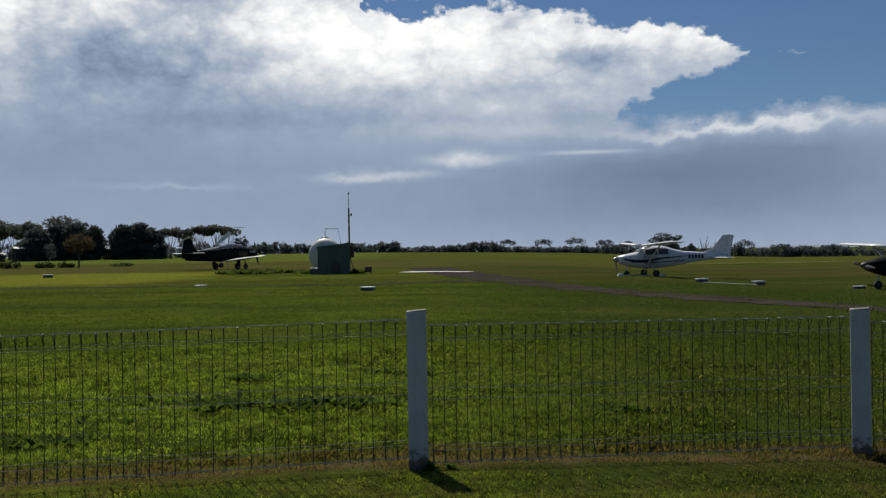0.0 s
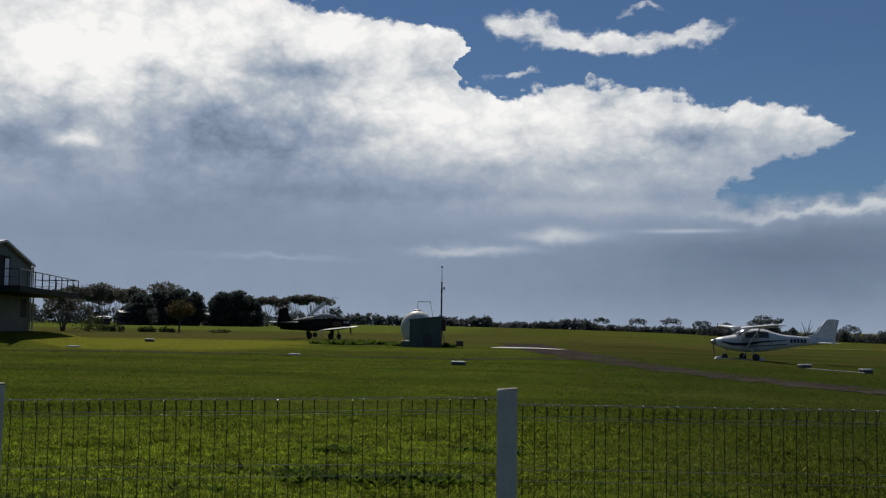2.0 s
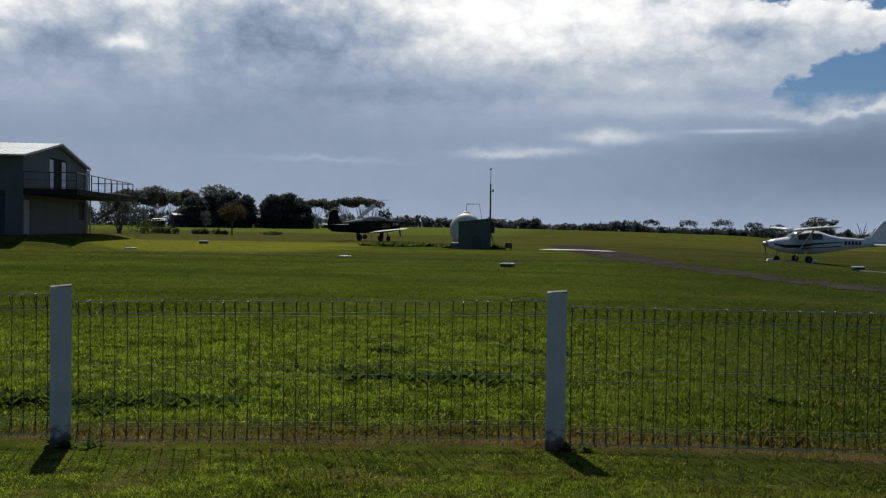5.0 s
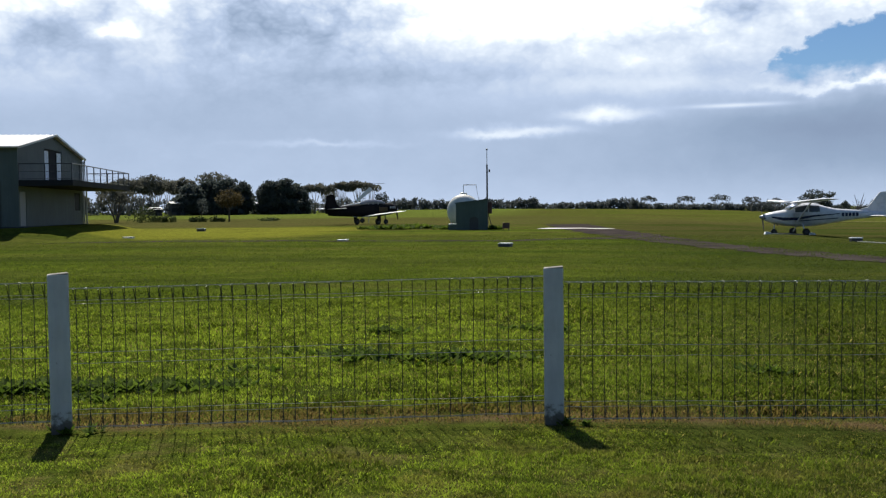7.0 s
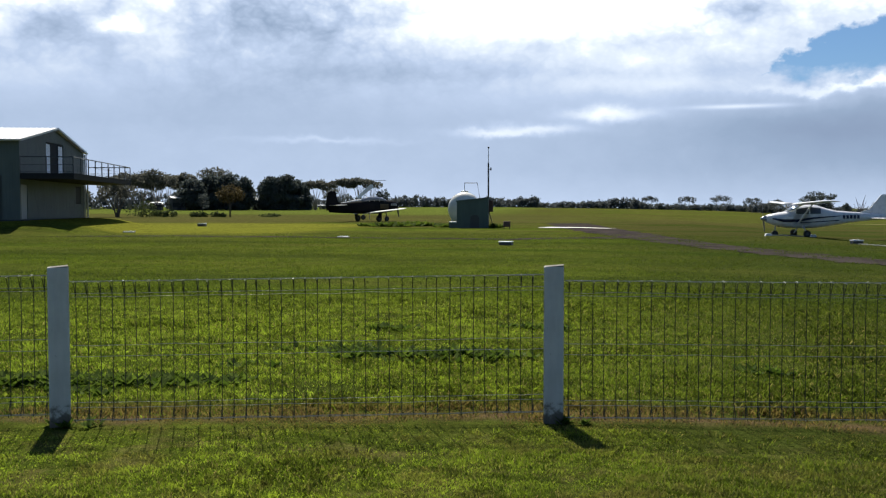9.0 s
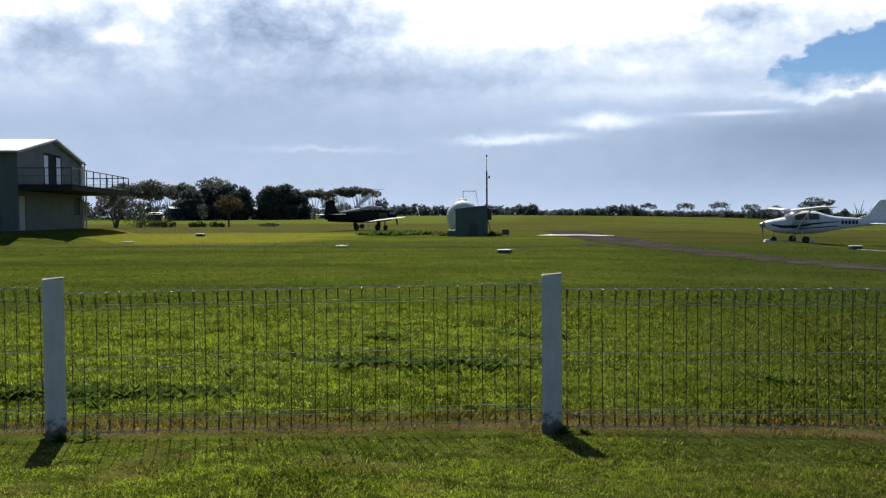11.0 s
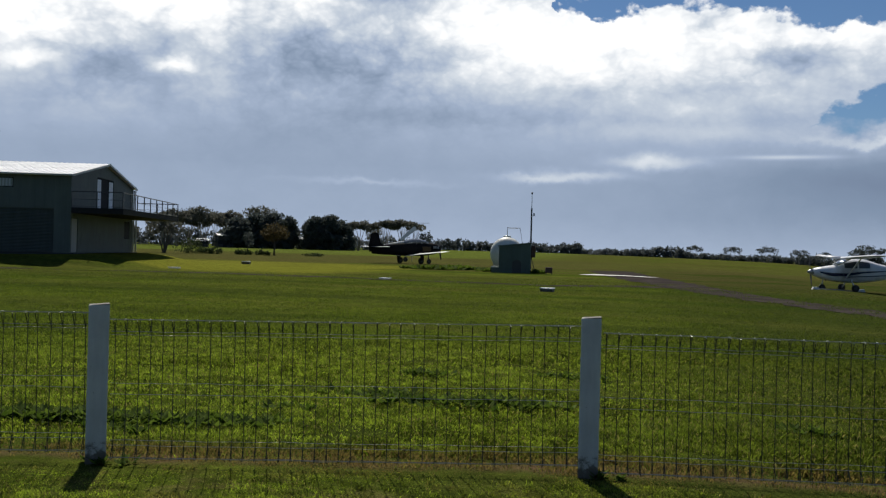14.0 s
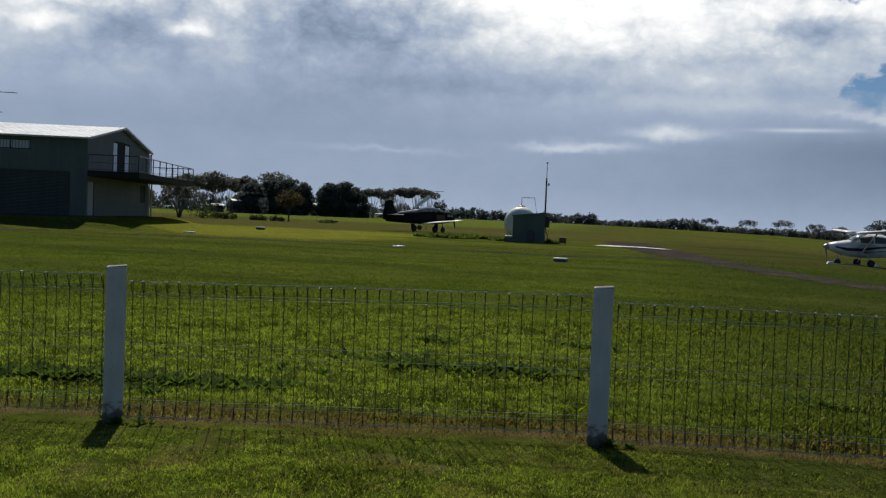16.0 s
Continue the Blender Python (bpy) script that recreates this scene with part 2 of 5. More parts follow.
def grass_colour(n, at):
    """Greens of a grazed field: bright and dull patches, dry streaks, painted rightward shade."""
    flat = n.vec("MULTIPLY", at, (1, 1, 0))
    big = n.noise(n.vec("MULTIPLY", flat, (0.35, 1.0, 1)), 0.055, 4, 0.6).outputs["Fac"]
    med = n.noise(flat, 0.55, 5, 0.6).outputs["Fac"]
    small = n.noise(flat, 5.0, 4, 0.65).outputs["Fac"]
    f = n.math("ADD", n.math("MULTIPLY", big, 0.4), n.math("ADD", n.math("MULTIPLY", med, 0.35), n.math("MULTIPLY", small, 0.25)))
    green = n.ramp(f, [(0.32, (0.030, 0.045, 0.008)), (0.45, (0.064, 0.090, 0.013)), (0.55, (0.104, 0.135, 0.018)), (0.68, (0.158, 0.178, 0.027))])
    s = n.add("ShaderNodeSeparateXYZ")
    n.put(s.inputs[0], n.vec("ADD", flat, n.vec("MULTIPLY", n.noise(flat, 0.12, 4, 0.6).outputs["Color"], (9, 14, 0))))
    # cloud shade over the right of the field, painted as darker green
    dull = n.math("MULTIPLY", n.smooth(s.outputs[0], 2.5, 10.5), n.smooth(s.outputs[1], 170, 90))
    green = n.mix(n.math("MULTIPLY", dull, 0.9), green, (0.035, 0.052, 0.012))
    paddock = n.math("MULTIPLY", n.smooth(s.outputs[1], 19, 30), n.smooth(s.outputs[1], 66, 54))
    green = n.mix(n.math("MULTIPLY", paddock, 0.2), green, (0.044, 0.060, 0.012))
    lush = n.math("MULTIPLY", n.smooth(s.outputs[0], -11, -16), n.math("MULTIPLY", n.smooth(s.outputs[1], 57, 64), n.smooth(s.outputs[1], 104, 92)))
    band = n.noise(n.vec("MULTIPLY", flat, (0.16, 1.0, 1)), 0.22, 5, 0.65).outputs["Fac"]
    green = n.mix(n.smooth(band, 0.48, 0.62, 0.0, 0.65), green, (0.032, 0.052, 0.010))
    green = n.mix(n.smooth(band, 0.46, 0.34, 0.0, 0.4), green, (0.125, 0.125, 0.030))
    dry = n.noise(n.vec("MULTIPLY", flat, (0.3, 1.0, 1)), 0.12, 5, 0.6).outputs["Fac"]
    near = n.add("ShaderNodeSeparateXYZ")
    n.put(near.inputs[0], flat)
    worn = n.math("MULTIPLY", n.smooth(near.outputs[1], 7.0, 5.9), n.smooth(n.noise(flat, 1.9, 6, 0.68).outputs["Fac"], 0.47, 0.62))
    green = n.mix(n.math("MULTIPLY", worn, 0.65), green, (0.150, 0.128, 0.048))
    far = n.smooth(n.vec("LENGTH", flat), 30, 95, 0.2, 1.0)
    green = n.mix(n.math("MULTIPLY", n.smooth(dry, 0.42, 0.56), n.math("MULTIPLY", far, 0.6)), green, (0.098, 0.072, 0.034))
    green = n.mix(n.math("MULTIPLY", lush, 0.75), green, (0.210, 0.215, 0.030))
    # beyond a dry brown belt the far paddocks are green again
    belt = n.math("MULTIPLY", n.smooth(s.outputs[1], 98, 112), n.math("MULTIPLY", n.smooth(s.outputs[1], 185, 165), n.smooth(s.outputs[0], 12, -8, 0.25, 1.0)))
    green = n.mix(n.math("MULTIPLY", belt, 0.6), green, (0.092, 0.080, 0.034))
    paddocks = n.math("MULTIPLY", n.smooth(s.outputs[1], 168, 190), n.smooth(s.outputs[0], -4, -22))
    return n.mix(n.math("MULTIPLY", paddocks, 0.7), green, (0.130, 0.170, 0.034))


def along_fence(n, at):
    """Distance from the fence's line on the ground."""
    s = n.add("ShaderNodeSeparateXYZ")
    n.put(s.inputs[0], at)
    x = n.math("ADD", s.outputs[0], 0.21)
    line = n.math("ADD", n.math("MULTIPLY", n.math("MINIMUM", x, 0.0), 0.176), n.math("MULTIPLY", n.math("MAXIMUM", x, 0.0), 0.06))
    return n.math("ABSOLUTE", n.math("SUBTRACT", n.math("SUBTRACT", s.outputs[1], 7.24), line))


def make_ground():
    m, n = material("field")
    at = n.add("ShaderNodeNewGeometry").outputs["Position"]
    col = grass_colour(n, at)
    wide = n.noise(at, 1.3, 5, 0.6).outputs["Fac"]
    grain = n.noise(at, 40, 4, 0.7).outputs["Fac"]
    earth = n.mix(grain, (0.070, 0.043, 0.026), (0.150, 0.098, 0.060))
    bare = n.smooth(n.math("SUBTRACT", n.math("ADD", along_fence(n, at), n.math("MULTIPLY", grain, 0.2)), n.math("MULTIPLY", wide, 0.55)), -0.25, 0.08, 0.85, 0.0)
    # near-black flecks put the shade between grass stems into the ground colour
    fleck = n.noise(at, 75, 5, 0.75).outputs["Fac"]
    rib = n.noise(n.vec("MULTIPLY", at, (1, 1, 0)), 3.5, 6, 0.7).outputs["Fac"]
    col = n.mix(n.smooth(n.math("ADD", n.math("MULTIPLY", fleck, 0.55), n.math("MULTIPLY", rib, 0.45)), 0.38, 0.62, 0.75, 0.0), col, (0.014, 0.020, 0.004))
    patchy = n.noise(n.vec("MULTIPLY", at, (0.55, 1, 0)), 0.5, 7, 0.75).outputs["Fac"]
    col = n.mix(n.smooth(patchy, 0.50, 0.66, 0.0, 0.6), col, (0.034, 0.042, 0.010))
    spots = n.smooth(n.noise(at, 0.9, 6, 0.7).outputs["Fac"], 0.66, 0.74)
    col = n.mix(n.math("MAXIMUM", bare, n.math("MULTIPLY", spots, 0.6)), col, earth)
    rough_bump = n.math("ADD", n.noise(at, 9, 6, 0.7).outputs["Fac"], n.math("MULTIPLY", grain, 0.5))
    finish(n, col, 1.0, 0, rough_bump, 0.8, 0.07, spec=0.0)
    return m


def make_blades():
    m, n = material("grass_blades")
    g = n.add("ShaderNodeNewGeometry")
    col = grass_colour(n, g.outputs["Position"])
    rnd = g.outputs["Random Per Island"]
    flat = n.vec("MULTIPLY", g.outputs["Position"], (1, 1, 0))
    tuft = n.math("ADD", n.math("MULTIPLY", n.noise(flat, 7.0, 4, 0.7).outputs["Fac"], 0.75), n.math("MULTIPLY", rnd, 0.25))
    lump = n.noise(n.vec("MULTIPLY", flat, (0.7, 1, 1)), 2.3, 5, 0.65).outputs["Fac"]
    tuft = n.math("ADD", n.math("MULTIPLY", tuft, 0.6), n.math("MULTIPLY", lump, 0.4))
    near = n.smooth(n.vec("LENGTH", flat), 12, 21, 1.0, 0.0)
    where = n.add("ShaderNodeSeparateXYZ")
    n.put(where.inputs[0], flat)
    # sunlit brightness painted into the blade colour, fading out to the right
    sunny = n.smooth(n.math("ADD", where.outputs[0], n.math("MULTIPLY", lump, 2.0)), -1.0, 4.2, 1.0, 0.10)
    # shaded gaps between tufts painted nearly black
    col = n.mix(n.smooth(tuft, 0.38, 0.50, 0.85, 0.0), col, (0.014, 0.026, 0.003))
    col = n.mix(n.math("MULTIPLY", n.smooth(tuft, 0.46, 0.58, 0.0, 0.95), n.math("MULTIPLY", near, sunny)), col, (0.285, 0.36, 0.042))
    col = n.mix(n.math("MULTIPLY", n.smooth(rnd, 0.86, 0.92), near), col, (0.20, 0.165, 0.075))
    thin = n.math("MULTIPLY", n.smooth(where.outputs[1], 7.2, 6.2), n.smooth(n.noise(flat, 1.5, 6, 0.68).outputs["Fac"], 0.50, 0.64, 0.0, 0.6))
    col = n.mix(thin, col, (0.185, 0.150, 0.055))
    straw = n.math("MULTIPLY", n.smooth(along_fence(n, g.outputs["Position"]), 0.18, 0.62, 0.95, 0.0), n.smooth(rnd, 0.05, 0.4))
    col = n.mix(straw, col, (0.150, 0.088, 0.050))
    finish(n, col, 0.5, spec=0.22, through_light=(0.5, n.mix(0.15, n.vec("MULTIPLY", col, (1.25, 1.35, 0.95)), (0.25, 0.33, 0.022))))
    return m


def leafy(name, dark, light, trans=0.25):
    m, n = material(name)
    g = n.add("ShaderNodeNewGeometry")
    clump = n.noise(g.outputs["Position"], 0.5, 4, 0.6).outputs["Fac"]
    f = n.math("ADD", n.math("MULTIPLY", clump, 0.6), n.math("MULTIPLY", g.outputs["Random Per Island"], 0.4))
    col = n.mix(n.smooth(f, 0.25, 0.75), dark, light)
    finish(n, col, 0.75, spec=0.08, through_light=(trans, col))
    return m


def cladding(name, colour, rough=0.45, pitch=0.19, metal=0.0):
    """Ribbed steel sheet paint, with streaks."""
    m, n = material(name)
    at = n.add("ShaderNodeTexCoord").outputs["Object"]
    streak = n.noise(n.vec("MULTIPLY", at, (3.0, 3.0, 0.25)), 1.0, 5, 0.6).outputs["Fac"]
    mott = n.noise(at, 0.6, 4, 0.6).outputs["Fac"]
    f = n.math("ADD", n.math("MULTIPLY", streak, 0.5), n.math("MULTIPLY", mott, 0.5))
    col = n.mix(n.smooth(f, 0.3, 0.7), tuple(c * 0.8 for c in colour), tuple(c * 1.15 for c in colour))
    finish(n, col, rough, metal, streak, 0.05)
    return m


def asphalt_mat():
    m, n = material("worn_asphalt")
    at = n.add("ShaderNodeNewGeometry").outputs["Position"]
    a = n.noise(at, 0.5, 5, 0.65).outputs["Fac"]
    b = n.noise(at, 12, 4, 0.7).outputs["Fac"]
    col = n.mix(n.smooth(a, 0.35, 0.65), (0.028, 0.024, 0.025), (0.048, 0.041, 0.041))
    col = n.mix(n.smooth(b, 0.54, 0.70, 0, 0.55), col, (0.050, 0.062, 0.018))
    finish(n, col, 1.0, 0, b, 0.4, 0.02, spec=0.0)
    return m


def glass_mat(name, tint, rough=0.03):
    m, n = material(name)
    at = n.add("ShaderNodeTexCoord").outputs["Object"]
    dust = n.noise(at, 4, 4, 0.6).outputs["Fac"]
    finish(n, tint, n.line(dust, 0.3, 0.7, rough, rough + 0.06), 0.0, spec=0.8)
    return m


def post_paint():
    """White paint over timber, splashed with soil and scuffed low down."""
    m, n = material("white_post_paint")
    at = n.add("ShaderNodeTexCoord").outputs["Object"]
    s = n.add("ShaderNodeSeparateXYZ")
    n.put(s.inputs[0], at)
    a = n.noise(at, 4, 5, 0.6).outputs["Fac"]
    b = n.noise(n.vec("MULTIPLY", at, (1, 1, 0.12)), 26, 4, 0.6).outputs["Fac"]
    col = n.mix(n.smooth(n.math("ADD", n.math("MULTIPLY", a, 0.6), n.math("MULTIPLY", b, 0.4)), 0.3, 0.7), (0.42, 0.415, 0.40), (0.53, 0.525, 0.505))
    splash = n.smooth(n.math("SUBTRACT", n.math("ADD", n.noise(at, 14, 5, 0.7).outputs["Fac"], n.math("MULTIPLY", a, 0.5)), n.math("MULTIPLY", s.outputs[2], 1.8)), 0.40, 0.68, 0, 0.9)
    col = n.mix(splash, col, (0.085, 0.07, 0.05))
    chips = n.smooth(n.noise(at, 30, 3, 0.6).outputs["Fac"], 0.72, 0.76, 0, 0.7)
    col = n.mix(chips, col, (0.20, 0.18, 0.15))
    cap = n.smooth(n.math("ADD", s.outputs[2], n.math("MULTIPLY", n.math("SUBTRACT", a, 0.5), 0.012)), 1.146, 1.152, 0, 0.9)
    col = n.mix(cap, col, (0.13, 0.125, 0.11))
    finish(n, col, 0.85, 0, b, 0.12, 0.004, spec=0.1)
    return m


M = {
    "ground": make_ground(),
    "blades": make_blades(),
    "post": post_paint(),
    # one galvanised wire: uprights painted as backlit, line wires as sunlit
    "wire": plain("backlit_wire", (0.020, 0.023, 0.017), 0.5, 0.0, scale=20, spec=0.3),
    "line_wire": plain("galvanised_line_wire", (0.42, 0.42, 0.40), 0.35, 0.8, scale=20),
    # paler copy of the fence wire that stands in for sun glints
    "glint_wire": plain("zinc_wire_glint", (0.50, 0.50, 0.48), 0.38, 0.5, scale=20),
    "dry": plain("dry_earth_strip", (0.190, 0.165, 0.095), 1.0, scale=0.2, spec=0.0),
    "asphalt": asphalt_mat(),
    "concrete": plain("pale_concrete", (0.55, 0.54, 0.50), 0.85, scale=1.5, grime=((0.25, 0.24, 0.2), 0.5), bump=0.3),
    "wall": cladding("grey_green_cladding", (0.074, 0.094, 0.086), 0.6),
    "roof": cladding("zinc_roof_sheet", (0.80, 0.81, 0.82), 0.28),
    "trim": plain("pale_trim", (0.42, 0.43, 0.42), 0.5),
    "door": plain("grey_door_paint", (0.24, 0.25, 0.25), 0.5),
    "dark_frame": plain("dark_frame", (0.024, 0.024, 0.026), 0.8, spec=0.1),
    "rail": plain("dark_rail", (0.045, 0.047, 0.05), 0.4, 0.3),
    "curtain": plain("white_curtain", (0.75, 0.77, 0.80), 0.9, scale=6),
    "pane": plain("dim_window_glass", (0.02, 0.022, 0.026), 0.6, spec=0.08),
    "pale_pane": glass_mat("frosted_window", (0.30, 0.34, 0.38), 0.15),
    "roller": cladding("dark_roller_door", (0.05, 0.062, 0.055)),
    "tank": plain("cream_tank_paint", (0.54, 0.55, 0.52), 0.45, grime=((0.42, 0.40, 0.34), 0.35), scale=1.2),
    "shed": cladding("green_steel", (0.052, 0.080, 0.070), 0.55),
    "steel": plain("dull_steel", (0.33, 0.34, 0.35), 0.4, 0.7),
    "dark_steel": plain("dark_steel", (0.05, 0.05, 0.055), 0.5, 0.3),
    "rust": plain("rusty_red_box", (0.09, 0.045, 0.035), 0.7, grime=((0.05, 0.03, 0.02), 0.6)),
    "white": plain("white_aircraft_paint", (0.58, 0.59, 0.62), 0.28, vary=0.05),
    "wing_white": plain("light_grey_wing_paint", (0.70, 0.71, 0.72), 0.3, vary=0.06),
    "navy": plain("navy_stripe", (0.020, 0.028, 0.085), 0.3),
    "black": plain("black_aircraft_paint", (0.008, 0.008, 0.009), 0.6, vary=0.2, spec=0.05),
    "ochre": plain("ochre_panel", (0.13, 0.085, 0.035), 0.5),
    "canopy": glass_mat("aircraft_glazing", (0.12, 0.13, 0.15)),
    # glazing made near-white metal, so the sky's glint is in its colour
    "screen": plain("windscreen_glint", (0.85, 0.87, 0.90), 0.12, 0.8, vary=0.04),
    "tyre": plain("tyre_rubber", (0.018, 0.018, 0.018), 0.85),
    "bark": plain("bark", (0.085, 0.070, 0.058), 0.95, scale=1.0, bump=0.5),
    "pale_bark": plain("pale_gum_bark", (0.24, 0.21, 0.18), 0.9, scale=0.8),
    # conifer green lifted towards blue-grey to carry the distance haze
    "leaf_dark": leafy("dark_conifer_leaves", (0.052, 0.064, 0.064), (0.086, 0.102, 0.094), 0.45),
    "leaf_gum": leafy("gum_leaves", (0.090, 0.096, 0.082), (0.140, 0.142, 0.118), 0.5),
    "leaf_rust": leafy("rusty_leaves", (0.050, 0.040, 0.018), (0.115, 0.088, 0.036), 0.25),
    "leaf_bush": leafy("bush_leaves", (0.032, 0.046, 0.018), (0.080, 0.105, 0.038), 0.3),
    "weed": leafy("weed_leaves", (0.028, 0.055, 0.006), (0.100, 0.150, 0.020), 0.45),
    # far leaves, paler and bluer: distance haze painted into the colour
    "leaf_hazed": leafy("haze_tinted_leaves", (0.072, 0.086, 0.092), (0.115, 0.130, 0.128), 0.45),
    # the ridge's haze is only this pale blue base colour
    "hill": plain("haze_tinted_hill", (0.16, 0.20, 0.26), 1.0, scale=0.003),
    "brick": plain("dull_farm_wall", (0.035, 0.035, 0.038), 0.8, scale=0.5),
}

# ---------------------------------------------------------------- mesh helpers
def mesh_object(name, bm, mat, parent=None, smooth=False):
    me = bpy.data.meshes.new(name)
    bm.normal_update()
    bm.to_mesh(me)
    bm.free()
    me.materials.append(mat)
    if smooth:
        me.polygons.foreach_set("use_smooth", [True] * len(me.polygons))
    ob = new(name, me)
    ob.parent = parent
    return ob


def part(name, bm, mat, parent, label="", smooth=False):
    return tagged(mesh_object(name, bm, mat, parent, smooth), label)


def shared(name, me, parent, m=None):
    ob = new(name, me)
    ob.parent = parent
    if m is not None:
        ob.matrix_basis = m
    return ob


def thing(name, m, label, category, group="", kind=""):
    ob = new(name)
    ob.empty_display_size = 0.2
    ob.matrix_basis = m
    return tagged(ob, label, category, group, kind)


def box(x0, y0, z0, x1, y1, z1, bevel=0.0, bm=None):
    bm = bm or bmesh.new()
    c = ((x0 + x1) / 2, (y0 + y1) / 2, (z0 + z1) / 2)
    made = bmesh.ops.create_cube(bm, size=1.0, matrix=Matrix.Translation(c) @ Matrix.Diagonal((abs(x1 - x0), abs(y1 - y0), abs(z1 - z0), 1)))
    if bevel:
        edges = {e for v in made["verts"] for e in v.link_edges}
        bmesh.ops.bevel(bm, geom=list(edges), offset=bevel, segments=2, affect="EDGES", profile=0.5)
    return bm


def tube(points, radii, sides=8, bm=None, caps=True):
    """A tube through points, with a radius at each."""
    bm = bm or bmesh.new()
    points = [Vector(p) for p in points]
    if not isinstance(radii, (list, tuple)):
        radii = [radii] * len(points)
    rings = []
    for i, p in enumerate(points):
        d = (points[min(i + 1, len(points) - 1)] - points[max(i - 1, 0)]).normalized()
        side = d.cross(Vector((0, 0, 1)) if abs(d.z) < 0.9 else Vector((0, 1, 0))).normalized()
        up = side.cross(d)
        rings.append([bm.verts.new(p + (side * math.cos(a) + up * math.sin(a)) * radii[i]) for a in (2 * math.pi * k / sides for k in range(sides))])
    for a, b in zip(rings, rings[1:]):
        for k in range(sides):
            bm.faces.new((a[k], a[(k + 1) % sides], b[(k + 1) % sides], b[k]))
    if caps:
        bm.faces.new(rings[0][::-1])
        bm.faces.new(rings[-1])
    return bm


def prism(outline, depth, bm=None):
    """A flat outline of 3D points, thickened along a vector."""
    bm = bm or bmesh.new()
    a = [bm.verts.new(Vector(p)) for p in outline]
    b = [bm.verts.new(Vector(p) + Vector(depth)) for p in outline]
    bm.faces.new(a[::-1])
    bm.faces.new(b)
    for i in range(len(a)):
        j = (i + 1) % len(a)
        bm.faces.new((a[i], a[j], b[j], b[i]))
    bmesh.ops.recalc_face_normals(bm, faces=bm.faces)
    return bm


def loft(sections, sides=24, power=2.4, bm=None):
    """A body along x: sections of (x, bottom, top, half width)."""
    bm = bm or bmesh.new()
    rings = []
    for x, lo, hi, w in sections:
        ring = []
        for k in range(sides):
            a = 2 * math.pi * k / sides
            c, s = math.cos(a), math.sin(a)
            ring.append(bm.verts.new((x, w * math.copysign(abs(c) ** (2 / power), c), (lo + hi) / 2 + (hi - lo) / 2 * math.copysign(abs(s) ** (2 / power), s))))
        rings.append(ring)
    for a, b in zip(rings, rings[1:]):
        for k in range(sides):
            bm.faces.new((a[k], a[(k + 1) % sides], b[(k + 1) % sides], b[k]))
    bm.faces.new(rings[0][::-1])
    bm.faces.new(rings[-1])
    bmesh.ops.recalc_face_normals(bm, faces=bm.faces)
    return bm


def smoothstep(a, b, x):
    t = min(1, max(0, (x - a) / (b - a)))
    return t * t * (3 - 2 * t)


# ---------------------------------------------------------------- ground
HANGAR = Vector((-34.1, 54.2))          # the hangar's corner that stands nearest
HANGAR_TURN = 14.5
HU = Vector((-math.sin(radians(HANGAR_TURN)), math.cos(radians(HANGAR_TURN))))   # along the gable
HV = Vector((HU.y, -HU.x))                                                       # out from the gable
FLOOR_Z = 0.85

EDGE = ((-180, -0.6), (-60, 0.05), (-5, 0.03), (0, -0.03), (4, -0.10), (8.6, -0.21), (11, -0.34), (20, -0.57), (60, -0.6), (180, -0.6))


def edge_rise(az):
    for (a, ea), (b, eb) in zip(EDGE, EDGE[1:]):
        if az <= b:
            return ea + (eb - ea) * (az - a) / (b - a)
    return EDGE[-1][1]


def ground_z(x, y):
    r, az = math.hypot(x, y), math.degrees(math.atan2(x, y))
    far = smoothstep(85, 430, r)
    z = (1.6 + 450 * math.tan(radians(edge_rise(az)))) * far - (0.022 * min(max(x, 0), 7) + 0.446 * smoothstep(10, 22, x)) * (1 - far)
    if 25 < r < 140 and x < 0:
        p = Vector((x, y)) - HANGAR
        u, v = p.dot(HU), p.dot(HV)
        d = math.hypot(max(-0.5 - u, 0, u - 17.5), max(v - 1.5, 0, -50 - v))
        z = max(z, FLOOR_Z * (1 - smoothstep(-0.5, 5.0, d)) - 0.02)
    return z + 0.025 * noise.noise(Vector((x * 0.35, y * 0.35, 3.1))) * smoothstep(8, 14, r) * (1 - smoothstep(90, 200, r))


def make_ground_sheet():
    sectors = 400
    radii = [0.0]
    r = 1.2
    while r < 4800:
        radii.append(r)
        r *= 1.055
    radii.append(4900)
    verts, faces = [(0, 0, 0)], []
    for r in radii[1:]:
        for k in range(sectors):
            a = 2 * math.pi * k / sectors
            x, y = r * math.sin(a), r * math.cos(a)
            verts.append((x, y, ground_z(x, y)))
    for k in range(sectors):
        faces.append((0, 1 + (k + 1) % sectors, 1 + k))
    for i in range(len(radii) - 2):
        p, q = 1 + i * sectors, 1 + (i + 1) * sectors
        for k in range(sectors):
            j = (k + 1) % sectors
            faces.append((p + k, p + j, q + j, q + k))
    me = bpy.data.meshes.new("ground")
    me.from_pydata(verts, [], faces)
    me.polygons.foreach_set("use_smooth", [True] * len(me.polygons))
    me.materials.append(M["ground"])
    return tagged(new("ground", me), "grass airfield with dry streaks and bare earth", "ground", kind="structure")


make_ground_sheet()


